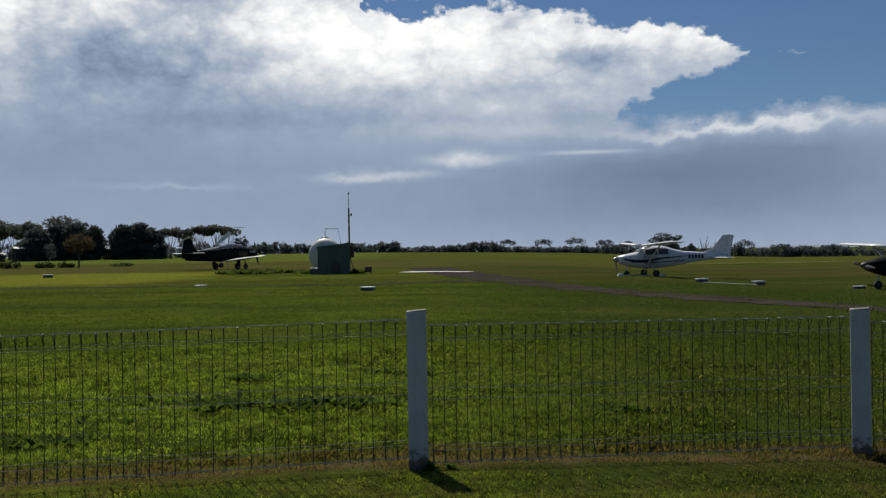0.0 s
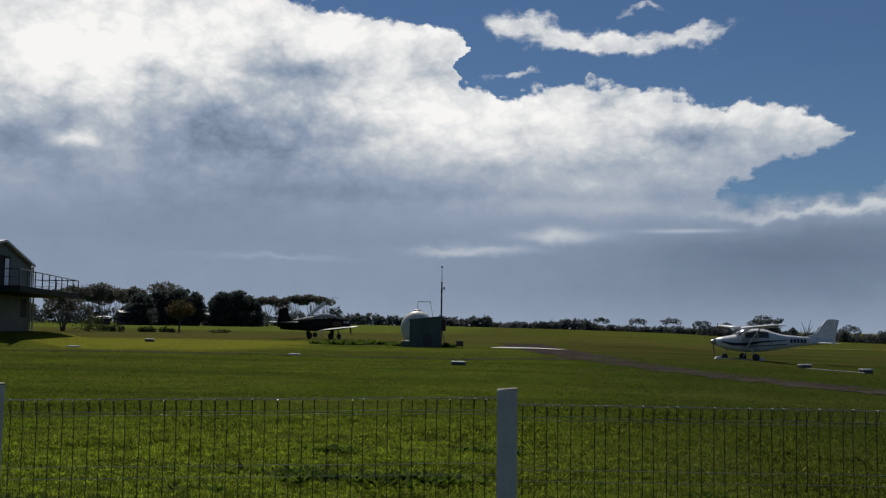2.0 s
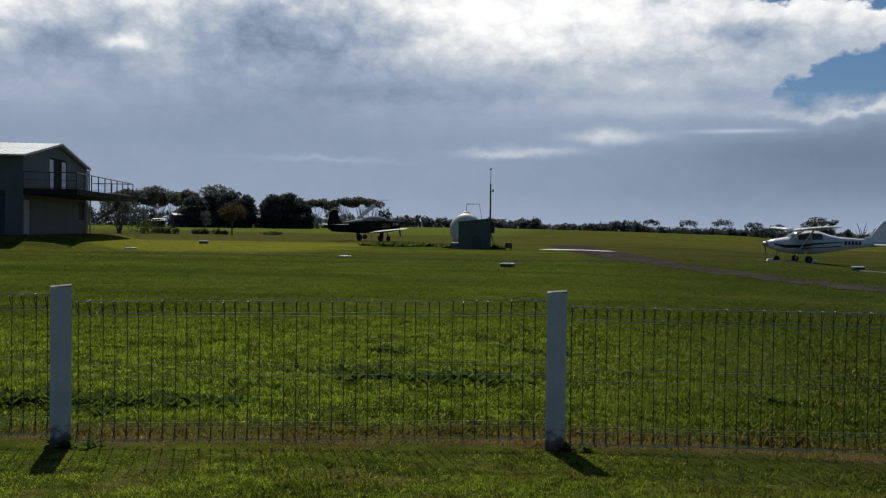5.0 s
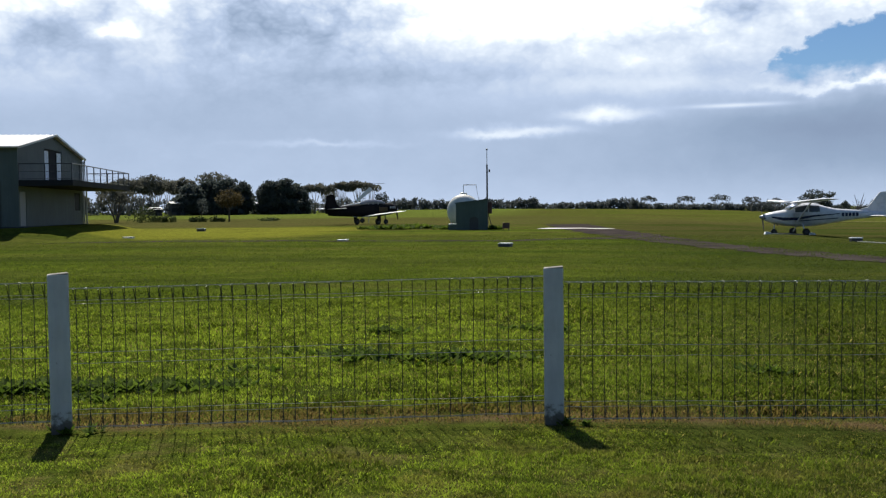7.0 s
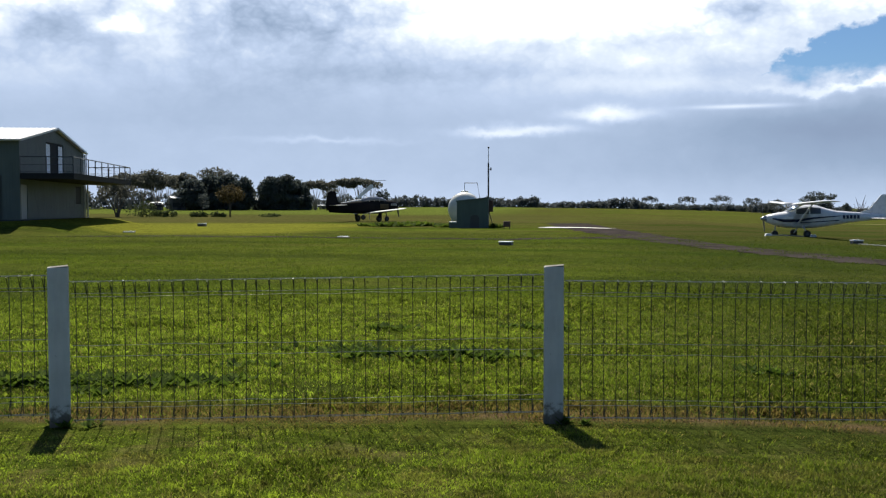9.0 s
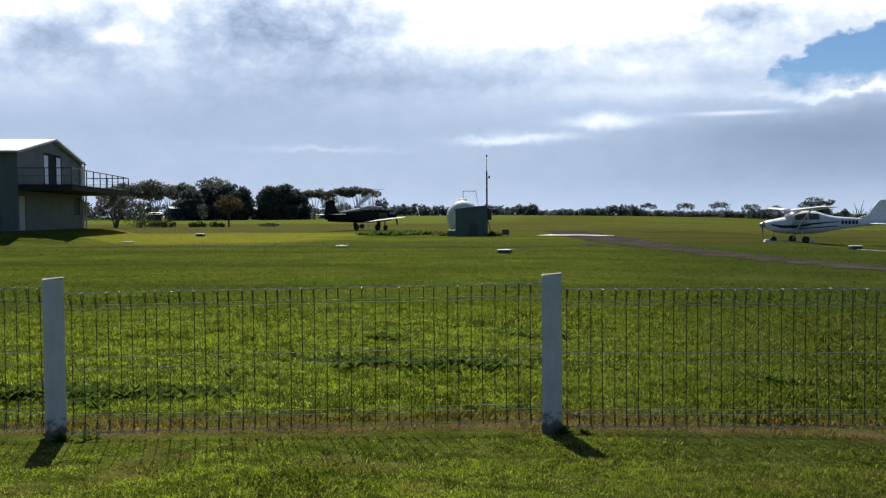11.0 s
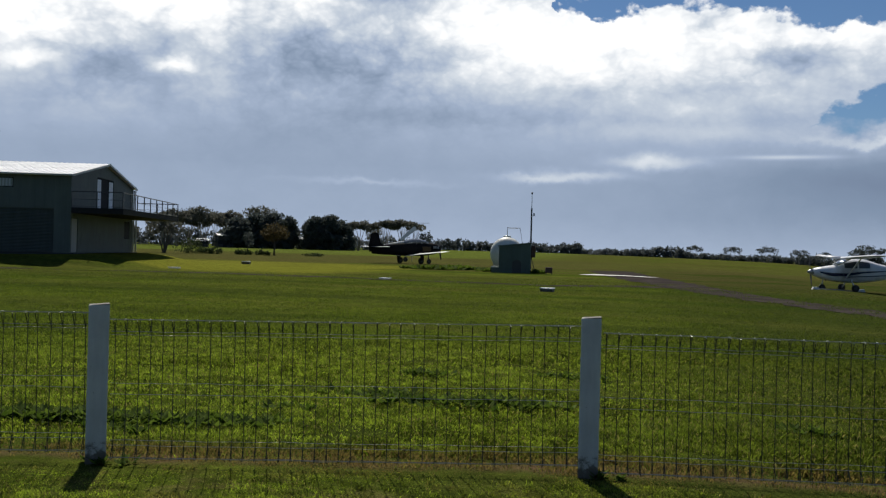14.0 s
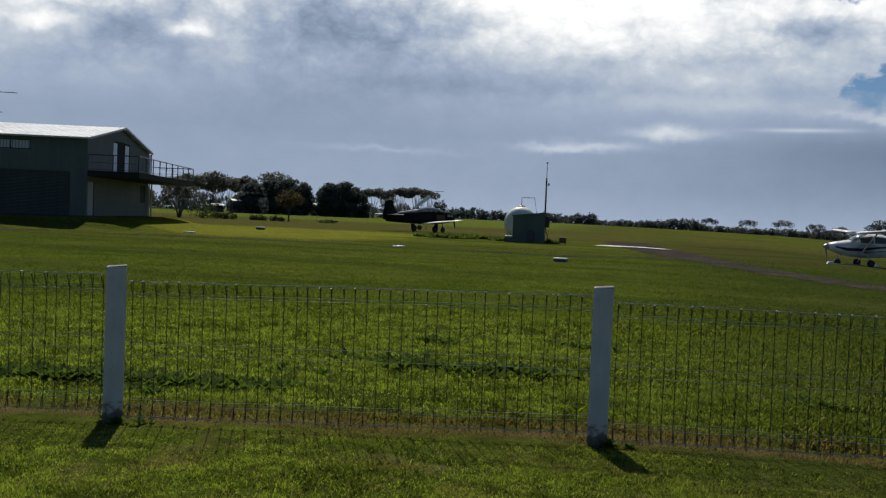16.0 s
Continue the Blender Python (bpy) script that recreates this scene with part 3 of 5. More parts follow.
def strip(name, mat, line, widths, lift, label, category, ragged=0.0, step=0.5):
    """A strip that follows the ground along a line of points."""
    bm = bmesh.new()
    pts = []
    for (x0, y0), (x1, y1), w0, w1 in zip(line, line[1:], widths, widths[1:]):
        n = max(2, int(math.hypot(x1 - x0, y1 - y0) / step))
        pts += [(x0 + (x1 - x0) * i / n, y0 + (y1 - y0) * i / n, w0 + (w1 - w0) * i / n) for i in range(n)]
    pts.append((*line[-1], widths[-1]))
    rows = []
    for i, (x, y, w) in enumerate(pts):
        a, b = pts[max(i - 3, 0)], pts[min(i + 3, len(pts) - 1)]
        d = Vector((b[0] - a[0], b[1] - a[1])).normalized()
        side = Vector((d.y, -d.x))
        row = []
        for k in range(7):
            s = (k / 3 - 1) * w / 2
            if k in (0, 6):
                s += ragged * (noise.noise(Vector((x * 0.7, y * 0.7, k))) + 0.8 * noise.noise(Vector((x * 3.1, y * 3.1, k + 5))))
            p = Vector((x, y)) + side * s
            row.append(bm.verts.new((p.x, p.y, ground_z(p.x, p.y) + lift)))
        rows.append(row)
    for a, b in zip(rows, rows[1:]):
        for k in range(6):
            bm.faces.new((a[k], b[k], b[k + 1], a[k + 1]))
    bmesh.ops.recalc_face_normals(bm, faces=bm.faces)
    return tagged(mesh_object(name, bm, mat, smooth=True), label, category, kind="structure")


strip("road", M["asphalt"], [(-1.5, 96), (0.2, 78), (2.2, 62), (4.6, 48), (6.9, 38.8), (10.0, 30), (15.0, 21)], [4.5, 4.0, 4.2, 3.0, 2.4, 2.1, 2.1], 0.014,
      "worn dark asphalt taxiway crossing the grass", "taxiway", 0.5, 0.25)
strip("track", M["asphalt"], [(3.0, 53), (-3.5, 47.5), (-10, 48.6), (-22, 50.5), (-31, 48.5), (-45, 44)], [2.2, 1.7, 1.5, 1.5, 1.6, 1.6], 0.012,
      "narrow dark worn track across the grass", "track", 0.5)
strip("concrete_pad", M["concrete"], [(-3.0, 75.5), (2.2, 74.0)], [3.4, 3.0], 0.05, "pale concrete pad beside the taxiway", "concrete pad", 0.05)
strip("far_track", M["dry"], [(27, 133), (38, 131), (48, 132), (60, 140)], [1.4, 2.4, 2.4, 1.4], 0.10, "pale gravel strip far out on the airfield", "gravel track", 0.6, 2.0)


# ---------------------------------------------------------------- hangar
def hangar_xy(u, v):
    p = HANGAR + HU * u + HV * v
    return p.x, p.y


# local axes of the hangar: x out from the gable, y along the gable, z up; the long body runs to -x
hangar_pose = pose(HANGAR.x, HANGAR.y, FLOOR_Z, 0, 0, HANGAR_TURN)
LENGTH, SPAN, EAVE, RIDGE = 46.0, 15.0, 4.86, 6.10
WALK_END = 16.2
hangar = thing("hangar", hangar_pose, "grey-green steel hangar with a bright zinc roof and balcony", "hangar")


def ribbed_wall(x0, x1, y, z0, z1, out, pitch=0.19, openings=()):
    """A ribbed sheet wall along x at y with ribs standing out; openings are (xa, xb, za, zb)."""
    bm = bmesh.new()
    xs = sorted({x0, x1, *[o[0] for o in openings], *[o[1] for o in openings]})
    zs = sorted({z0, z1, *[o[2] for o in openings], *[o[3] for o in openings]})
    for xa, xb in zip(xs, xs[1:]):
        for za, zb in zip(zs, zs[1:]):
            if any(o[0] <= xa and xb <= o[1] and o[2] <= za and zb <= o[3] for o in openings):
                continue
            box(xa, y, za, xb, y - out * 0.12, zb, bm=bm)
    k = int((x1 - x0) / pitch)
    for i in range(k + 1):
        x = x0 + i * pitch
        za = z0
        hit = [o for o in openings if o[0] - 0.03 <= x <= o[1] + 0.03]
        spans = [(z0, z1)] if not hit else [(z0, hit[0][2]), (hit[0][3], z1)]
        for a, b in spans:
            if b - a > 0.05:
                box(x - 0.022, y, a, x + 0.022, y + out * 0.012, b, bm=bm)
    return bm


# long wall that faces the field, with the roller door and the high window left open
side_wall = part("wall", ribbed_wall(-LENGTH, 0, 0, 0, EAVE, -1, openings=[(-12.6, -1.0, 0, 2.75), (-5.9, -3.5, 4.0, 4.62)]), M["wall"], hangar)
part("wall", box(-LENGTH, SPAN - 0.12, 0, 0, SPAN, EAVE), M["wall"], hangar)
back = prism([(-LENGTH, 0, 0), (-LENGTH, SPAN, 0), (-LENGTH, SPAN, EAVE), (-LENGTH, SPAN / 2, RIDGE - 0.05), (-LENGTH, 0, EAVE)], (0.12, 0, 0))
part("wall", back, M["wall"], hangar)


def gable_wall():
    """The gable with its doorway, upper doors and window as holes, ribbed."""
    bm = bmesh.new()
    holes = [(0.35, 1.55, 0.0, 2.2), (5.5, 9.6, 2.95, 5.15), (12.6, 14.2, 1.0, 2.3)]

    def roof_at(y):
        return EAVE + (RIDGE - 0.05 - EAVE) * (1 - abs(y - SPAN / 2) / (SPAN / 2))

    ys = sorted({0.12, SPAN - 0.12, SPAN / 2, *[h[0] for h in holes], *[h[1] for h in holes]})
    for ya, yb in zip(ys, ys[1:]):
        cut = [h for h in holes if h[0] <= ya and yb <= h[1]]
        spans = [(0, None)] if not cut else [(0, cut[0][2]), (cut[0][3], None)]
        for a, b in spans:
            if b is not None and b - a < 0.02:
                continue
            ta, tb = (roof_at(ya), roof_at(yb)) if b is None else (b, b)
            prism([(-0.12, ya, a), (-0.12, yb, a), (-0.12, yb, tb), (-0.12, ya, ta)], (0.12, 0, 0), bm=bm)
    y = 0.1
    while y < SPAN:
        cut = [h for h in holes if h[0] - 0.03 < y < h[1] + 0.03]
        spans = [(0, roof_at(y) - 0.02)] if not cut else [(0, cut[0][2]), (cut[0][3], roof_at(y) - 0.02)]
        for a, b in spans:
            if b - a > 0.05:
                box(0, y - 0.022, a, 0.010, y + 0.022, b, bm=bm)
        y += 0.19
    return bm


part("wall", gable_wall(), M["wall"], hangar)


def roof_slope(sign):
    """One ribbed roof slope, overhanging the walls."""
    bm = bmesh.new()
    y0, y1 = (-0.35, SPAN / 2) if sign < 0 else (SPAN + 0.12, SPAN / 2)
    rise = (RIDGE - EAVE) / (SPAN / 2)
    z0 = EAVE - 0.35 * rise + 0.05
    prism([(-LENGTH - 0.2, y0, z0), (0.25, y0, z0), (0.25, y1, RIDGE + 0.05), (-LENGTH - 0.2, y1, RIDGE + 0.05)], (0, 0, 0.05), bm=bm)
    x = -LENGTH
    while x < 0.25:
        prism([(x, y0, z0 + 0.05), (x + 0.04, y0, z0 + 0.05), (x + 0.04, y1, RIDGE + 0.10), (x, y1, RIDGE + 0.10)], (0, 0, 0.03), bm=bm)
        x += 0.38
    return bm


part("roof", roof_slope(-1), M["roof"], hangar, "bright zinc roof sheets")
part("roof", roof_slope(1), M["roof"], hangar)
for s in (-1, 1):
    y0 = -0.35 if s < 0 else SPAN + 0.12
    rise = (RIDGE - EAVE) / (SPAN / 2)
    part("barge_board", prism([(0.25, y0, EAVE - 0.35 * rise - 0.02), (0.25, SPAN / 2, RIDGE - 0.02), (0.25, SPAN / 2, RIDGE + 0.12), (0.25, y0, EAVE - 0.35 * rise + 0.12)], (0.04, 0, 0)),
         M["trim"], hangar)
part("gutter", tube([(-LENGTH, -0.42, EAVE - 0.02), (0.25, -0.42, EAVE - 0.02)], 0.07), M["trim"], hangar)
part("downpipe", tube([(0.10, SPAN - 0.10, EAVE - 0.1), (0.10, SPAN - 0.10, 0.02)], 0.06), M["trim"], hangar, "pale downpipe at the corner")
part("corner_flashing", box(-0.06, -0.05, 0, 0.05, 0.06, EAVE - 0.05), M["wall"], hangar)

# the roller door and its slats
roller = part("roller_door", box(-12.6, 0.10, 0, -1.0, 0.14, 2.75), M["roller"], hangar, "dark closed roller door")
slat = bpy.data.meshes.new("slat")
bm = tube([(-12.55, 0, 0), (-1.05, 0, 0)], 0.045, 6)
bm.to_mesh(slat)
bm.free()
slat.materials.append(M["roller"])
for i in range(30):
    shared("slat", slat, roller, pose(0, 0.09, 0.05 + i * 0.09))

# high window in the long wall
hwin = part("window", box(-5.9, 0.03, 4.0, -3.5, 0.05, 4.62), M["dark_frame"], hangar, "pale two-pane sliding window")
for xa, xb in ((-5.84, -4.74), (-4.66, -3.56)):
    part("pane", box(xa, -0.005, 4.06, xb, 0.025, 4.56), M["pale_pane"], hwin)

# upper doors behind the balcony: a dark opening between two curtained leaves
upper = part("balcony_doors", box(-0.10, 5.5, 2.95, -0.07, 9.6, 5.15), M["dark_frame"], hangar, "dark doorway between pale curtained door leaves")
for ya, yb in ((5.55, 6.55), (8.35, 9.45)):
    leaf = part("door_leaf", box(-0.065, ya, 3.0, -0.03, yb, 5.08, 0.004), M["dark_frame"], upper)
    part("pane", box(-0.028, ya + 0.07, 3.07, -0.02, yb - 0.07, 5.0), M["curtain"], leaf, "pale curtained glass")

# lower doorway and window
low_door = part("door", box(-0.08, 0.38, 0.02, -0.03, 1.52, 2.17, 0.004), M["door"], hangar, "grey steel door")
part("handle", tube([(-0.01, 1.38, 1.0), (0.03, 1.38, 1.0), (0.03, 1.26, 1.0)], 0.012), M["dark_steel"], low_door)
low_win = part("window", box(-0.09, 12.6, 1.0, -0.06, 14.2, 2.3), M["dark_frame"], hangar, "dark lower window")
part("pane", box(-0.055, 12.68, 1.08, -0.045, 14.12, 2.22), M["pane"], low_win)

# balcony
DECK, OUT = 2.85, 3.25
deck = part("balcony", box(0.03, 0.0, DECK - 0.36, OUT, WALK_END, DECK - 0.04), M["dark_frame"], hangar, "dark timber balcony deck on steel beams")
for i in range(22):
    part("plank", box(0.03 + i * 0.147, 0.0, DECK - 0.036, 0.03 + i * 0.147 + 0.14, WALK_END, DECK), M["dark_frame"], deck)
railing = part("railing", tube([(0.05, 0.05, DECK + 1.0), (OUT - 0.05, 0.05, DECK + 1.0), (OUT - 0.05, WALK_END - 0.05, DECK + 1.0), (0.05, WALK_END - 0.05, DECK + 1.0)], 0.035, 6), M["rail"], hangar,
               "dark steel balcony railing")
for z in (0.08, 0.52):
    part("rail", tube([(0.05, 0.05, DECK + z), (OUT - 0.05, 0.05, DECK + z), (OUT - 0.05, WALK_END - 0.05, DECK + z), (0.05, WALK_END - 0.05, DECK + z)], 0.014, 5), M["rail"], railing)
post_me = bpy.data.meshes.new("rail_post")
bm = box(-0.03, -0.03, 0, 0.03, 0.03, 1.0)
bm.to_mesh(post_me)
bm.free()
post_me.materials.append(M["rail"])
for i in range(10):
    shared("rail_post", post_me, railing, pose(OUT - 0.05, 0.05 + i * (WALK_END - 0.1) / 9, DECK))
for x in (0.06, 1.6):
    shared("rail_post", post_me, railing, pose(x, 0.05, DECK))
    shared("rail_post", post_me, railing, pose(x, WALK_END - 0.05, DECK))
part("balcony_post", tube([(0.3, SPAN - 0.15, 0), (0.3, SPAN - 0.15, DECK - 0.36)], 0.06), M["trim"], hangar, "pale balcony post")
part("stub_pole", tube([(0.2, SPAN - 0.05, DECK), (0.2, SPAN - 0.05, DECK + 2.2)], 0.035), M["rail"], hangar)
part("slab", box(-LENGTH, -0.08, -0.35, 0.3, SPAN + 0.3, -0.005), M["brick"], hangar, "concrete slab edge")

# aerial on the roof
AX = -9.0
aerial = part("aerial", tube([(AX, SPAN / 2, RIDGE), (AX, SPAN / 2, RIDGE + 2.35)], 0.03), M["dark_steel"], hangar, "thin roof aerial with two crossbars")
part("boom", tube([(AX - 1.2, SPAN / 2, RIDGE + 2.24), (AX + 1.7, SPAN / 2, RIDGE + 2.18)], 0.025), M["dark_steel"], aerial)
part("boom", tube([(AX - 0.6, SPAN / 2, RIDGE + 0.82), (AX + 0.7, SPAN / 2, RIDGE + 0.80)], 0.03), M["dark_steel"], aerial)
for i in range(7):
    part("element", tube([(AX - 1.1 + i * 0.42, SPAN / 2 - 0.4, RIDGE + 2.21), (AX - 1.1 + i * 0.42, SPAN / 2 + 0.4, RIDGE + 2.21)], 0.012, 5), M["dark_steel"], aerial)


# ---------------------------------------------------------------- fence
POSTS = [(-7.15, 5.68), (-3.71, 6.33), (-0.21, 6.94), (3.22, 7.44), (6.65, 7.75)]
POST_H = 1.155


def fence_post(x, y, turn, lean):
    bm = box(-0.072, -0.072, -0.25, 0.072, 0.072, POST_H, 0.008)
    for v in bm.verts:
        v.co.x += 0.0025 * noise.noise(v.co * 6 + Vector((x, 0, 0)))
        if v.co.z > 1:
            v.co.z += 0.006 * v.co.x / 0.07
    ob = mesh_object("fence_post", bm, M["post"])
    away = Vector((x, y)).normalized() * 0.074
    ob.matrix_basis = pose(x + away.x, y + away.y, ground_z(x, y), lean, 0, turn)
    return tagged(ob, "square white-painted fence post with scuffed base", "fence post", "posts of the wire fence")


for i, (x, y) in enumerate(POSTS):
    fence_post(x, y, -math.degrees(math.atan2(x, y)), 0)


def wavy(a, b, n, wob, seed):
    a, b = Vector(a), Vector(b)
    return [a.lerp(b, i / n) + Vector((0, 0.5 * wob * noise.noise(Vector((i * 0.8, seed, 1))), wob * noise.noise(Vector((i * 0.5, seed, 7))))) for i in range(n + 1)]


def loop_wire(seed):
    """One upright, rolled over into a triangle at the top and at the bottom."""
    j = [0.004 * noise.noise(Vector((seed, k, 2.0))) for k in range(6)]
    line = [(0, -0.004, 0.155), (0.001, -0.046, 0.052), (0, -0.040, 0.044), (0, 0, 0.046), (j[0], 0, 0.3), (j[1], 0, 0.6), (j[2], 0, 0.93), (0, 0, 1.046), (0, -0.006, 1.054),
            (0, -0.044, 1.056), (0, -0.052, 1.048), (j[2], -0.004, 0.95)]
    bm = tube(line, 0.0031, 5)
    me = bpy.data.meshes.new("upright_wire")
    # sun glint painted on the top bend by the second material
    for f in bm.faces:
        f.material_index = 1 if f.calc_center_median().z > 1.047 else 0
    bm.to_mesh(me)
    bm.free()
    me.materials.append(M["wire"])
    me.materials.append(M["glint_wire"])
    return me


LOOPS = [loop_wire(s) for s in range(5)]
for i, (p, q) in enumerate(zip(POSTS, POSTS[1:])):
    p, q = Vector(p), Vector(q)
    d = (q - p).normalized()
    a, b = p + d * 0.078, q - d * 0.078
    panel = thing("wire_fence", pose(a.x, a.y + 0.03, 0, 0, 0, math.degrees(math.atan2(d.y, d.x))), "galvanised loop-top wire mesh strung between white posts", "wire fence", "panels of the wire fence")
    length = (b - a).length
    drop = (-0.005 + ground_z(p.x, p.y), 0.04 + ground_z(q.x, q.y))
    for k, (y, z) in enumerate(((-0.052, 1.056), (0.004, 1.05), (-0.008, 0.965), (0.004, 0.94), (0.004, 0.59), (0.004, 0.51), (0.004, 0.175), (-0.008, 0.14), (-0.046, 0.06), (0.004, 0.045))):
        line = wavy((0, y, z + drop[0]), (length, y, z + drop[1]), 24, 0.010 if k > 1 else 0.004, i * 10 + k)
        # the foremost top wire gets the painted glint as well
        part("line_wire", tube(line, 0.0028 if k < 2 else 0.0023, 5), M["glint_wire"] if k == 0 else M["line_wire"], panel)
    n = int(length / 0.0865)
    for k in range(n + 1):
        s = (k + 0.35) * 0.0865
        if s < length:
            t = s / length
            shared("upright_wire", LOOPS[(k * 3 + i) % 5], panel, pose(s, 0, drop[0] + (drop[1] - drop[0]) * t + 0.003 * math.sin(k * 2.1), 0.6 * math.sin(k * 1.7), 0.35 * math.sin(k * 3.3), 0))

# ---------------------------------------------------------------- fuel tank, shed and mast
def spot(az, r, lift=0.0):
    """A place on the ground at an azimuth (degrees right of +y) and a distance."""
    x, y = r * math.sin(radians(az)), r * math.cos(radians(az))
    return Vector((x, y, ground_z(x, y) + lift))


def fuel_shed():
    s = thing("fuel_shed", pose(-8.45, 73.7, 0, 0, 0, 4), "small dark green steel shed with a sloping roof", "shed")
    w, d, h0, h1 = 1.22, 1.5, 2.05, 2.32
    arch = [(-0.18, 0.0), (-0.18, 0.75)] + [(0.17 - 0.35 * math.cos(a), 0.75 + 0.28 * math.sin(a)) for a in (math.pi * k / 8 for k in range(9))] + [(0.52, 0.75), (0.52, 0.0)]
    front = bmesh.new()
    pts = [(-w, 0), *arch, (w, 0), (w, h1), (-w, h0)]
    prism([(x, 0, z) for x, z in pts], (0, 0.05, 0), front)
    part("front_panel", front, M["shed"], s)
    for x in (-w, w - 0.05):
        h = h0 if x < 0 else h1
        part("side_panel", box(x, 0.05, 0, x + 0.05, d, h), M["shed"], s)
    part("back_panel", prism([(-w, d, 0), (w, d, 0), (w, d, h1), (-w, d, h0)], (0, 0.05, 0)), M["shed"], s)
    part("roof", prism([(-w - 0.08, -0.1, h0 - 0.02), (w + 0.08, -0.1, h1 + 0.0), (w + 0.08, -0.1, h1 + 0.09), (-w - 0.08, -0.1, h0 + 0.07)], (0, d + 0.25, 0)), M["shed"], s)
    part("door", box(-0.22, 0.10, 0, 0.56, 0.13, 1.2), M["dark_steel"], s, "dark arched opening")
    ribs = bmesh.new()
    for i in range(12):
        x = -w + 0.05 + i * 0.21
        top = h0 + (h1 - h0) * (x + w) / (2 * w) - 0.03
        low = 1.08 if -0.22 < x < 0.56 else 0
        box(x - 0.015, -0.012, low, x + 0.015, 0.0, top, bm=ribs)
    part("rib", ribs, M["shed"], s)


fuel_shed()


def fuel_tank():
    c = Vector((-9.52, 77.4, 0))
    t = thing("fuel_tank", pose(c.x, c.y, 0, 0, 0, 96), "round cream horizontal fuel tank on steel saddles", "fuel tank")
    # local x runs along the tank's axis, away from the field's near side
    R = 1.32
    prof = [(-1.75, 0.02), (-1.72, 0.35), (-1.62, 0.75), (-1.45, 1.08), (-1.25, 1.26), (-1.1, R), (2.6, R), (2.8, 1.2), (2.95, 0.8), (3.0, 0.02)]
    bm = bmesh.new()
    tube([(x, 0, 1.5) for x, r in prof], [r for x, r in prof], 40, bm)
    part("shell", bm, M["tank"], t, smooth=True)
    for x in (-1.05, 0.75, 2.5):
        part("weld_band", tube([(x - 0.03, 0, 1.5), (x + 0.03, 0, 1.5)], R + 0.008, 40), M["tank"], t)
    for x in (-0.6, 2.0):
        part("saddle", prism([(x, -1.0, 0), (x, 1.0, 0), (x, 1.1, 0.75), (x, 0.5, 0.32), (x, -0.5, 0.32), (x, -1.1, 0.75)], (0.2, 0, 0)), M["steel"], t)
    part("hatch", tube([(-0.3, 0, 2.78), (-0.3, 0, 2.93), (-0.3, 0, 2.95)], [0.3, 0.3, 0.26], 20), M["tank"], t)
    part("handrail", tube([(-0.3, 0.0, 2.8), (-0.3, 0.0, 3.6), (-0.3, -1.02, 3.6), (-0.3, -1.28, 2.1)], 0.028, 6), M["steel"], t, "bent steel handrail")
    part("handrail", tube([(0.6, 0.0, 2.8), (0.6, 0.0, 3.58), (0.6, -1.02, 3.58), (0.6, -1.28, 2.1)], 0.022, 6), M["steel"], t)


fuel_tank()

cab = thing("pump_cabinet", pose(-9.98, 74.2, 0, 0, 0, 2), "low cream pump cabinet beside the shed", "cabinet")
part("body", box(-0.34, -0.3, 0, 0.30, 0.4, 0.40, 0.02), M["shed"], cab)
part("lid", box(-0.36, -0.33, 0.40, 0.32, 0.43, 0.50, 0.02), M["tank"], cab, "cream lid")

mast = thing("weather_mast", pose(-7.34, 74.9, 0), "tall thin dark steel mast with wind sensors", "mast")
part("pole", tube([(0, 0, 0), (0, 0, 5.1)], [0.075, 0.06], 10), M["dark_steel"], mast)
part("whip", tube([(0, 0, 5.1), (0, 0, 6.05), (0, 0, 6.2)], [0.03, 0.024, 0.02], 8), M["steel"], mast)
part("sensor", tube([(0, 0, 6.2), (0, 0, 6.24), (0, 0, 6.34), (0, 0, 6.36)], [0.03, 0.07, 0.07, 0.02], 10), M["dark_steel"], mast)
part("arm", tube([(0, 0, 4.55), (0.18, 0, 4.6)], 0.022, 6), M["dark_steel"], mast)
part("sensor", box(0.14, -0.06, 4.5, 0.24, 0.06, 4.72, 0.01), M["dark_steel"], mast)
part("switch_box", box(0.06, -0.12, 1.25, 0.36, 0.12, 2.15, 0.02), M["rust"], mast, "rusty dark red switch box")
part("brace", tube([(0.05, 0, 1.3), (0.42, -0.2, 0.0)], 0.03, 6), M["dark_steel"], mast)

stand = thing("hose_stand", pose(-5.66, 72.1, 0, 0, 0, 8), "small rusty box on short legs", "equipment box")
part("body", box(-0.26, -0.18, 0.14, 0.26, 0.18, 0.56, 0.02), M["rust"], stand)
for x in (-0.22, 0.18):
    for y in (-0.15, 0.11):
        part("leg", box(x, y, 0, x + 0.04, y + 0.04, 0.15), M["dark_steel"], stand)


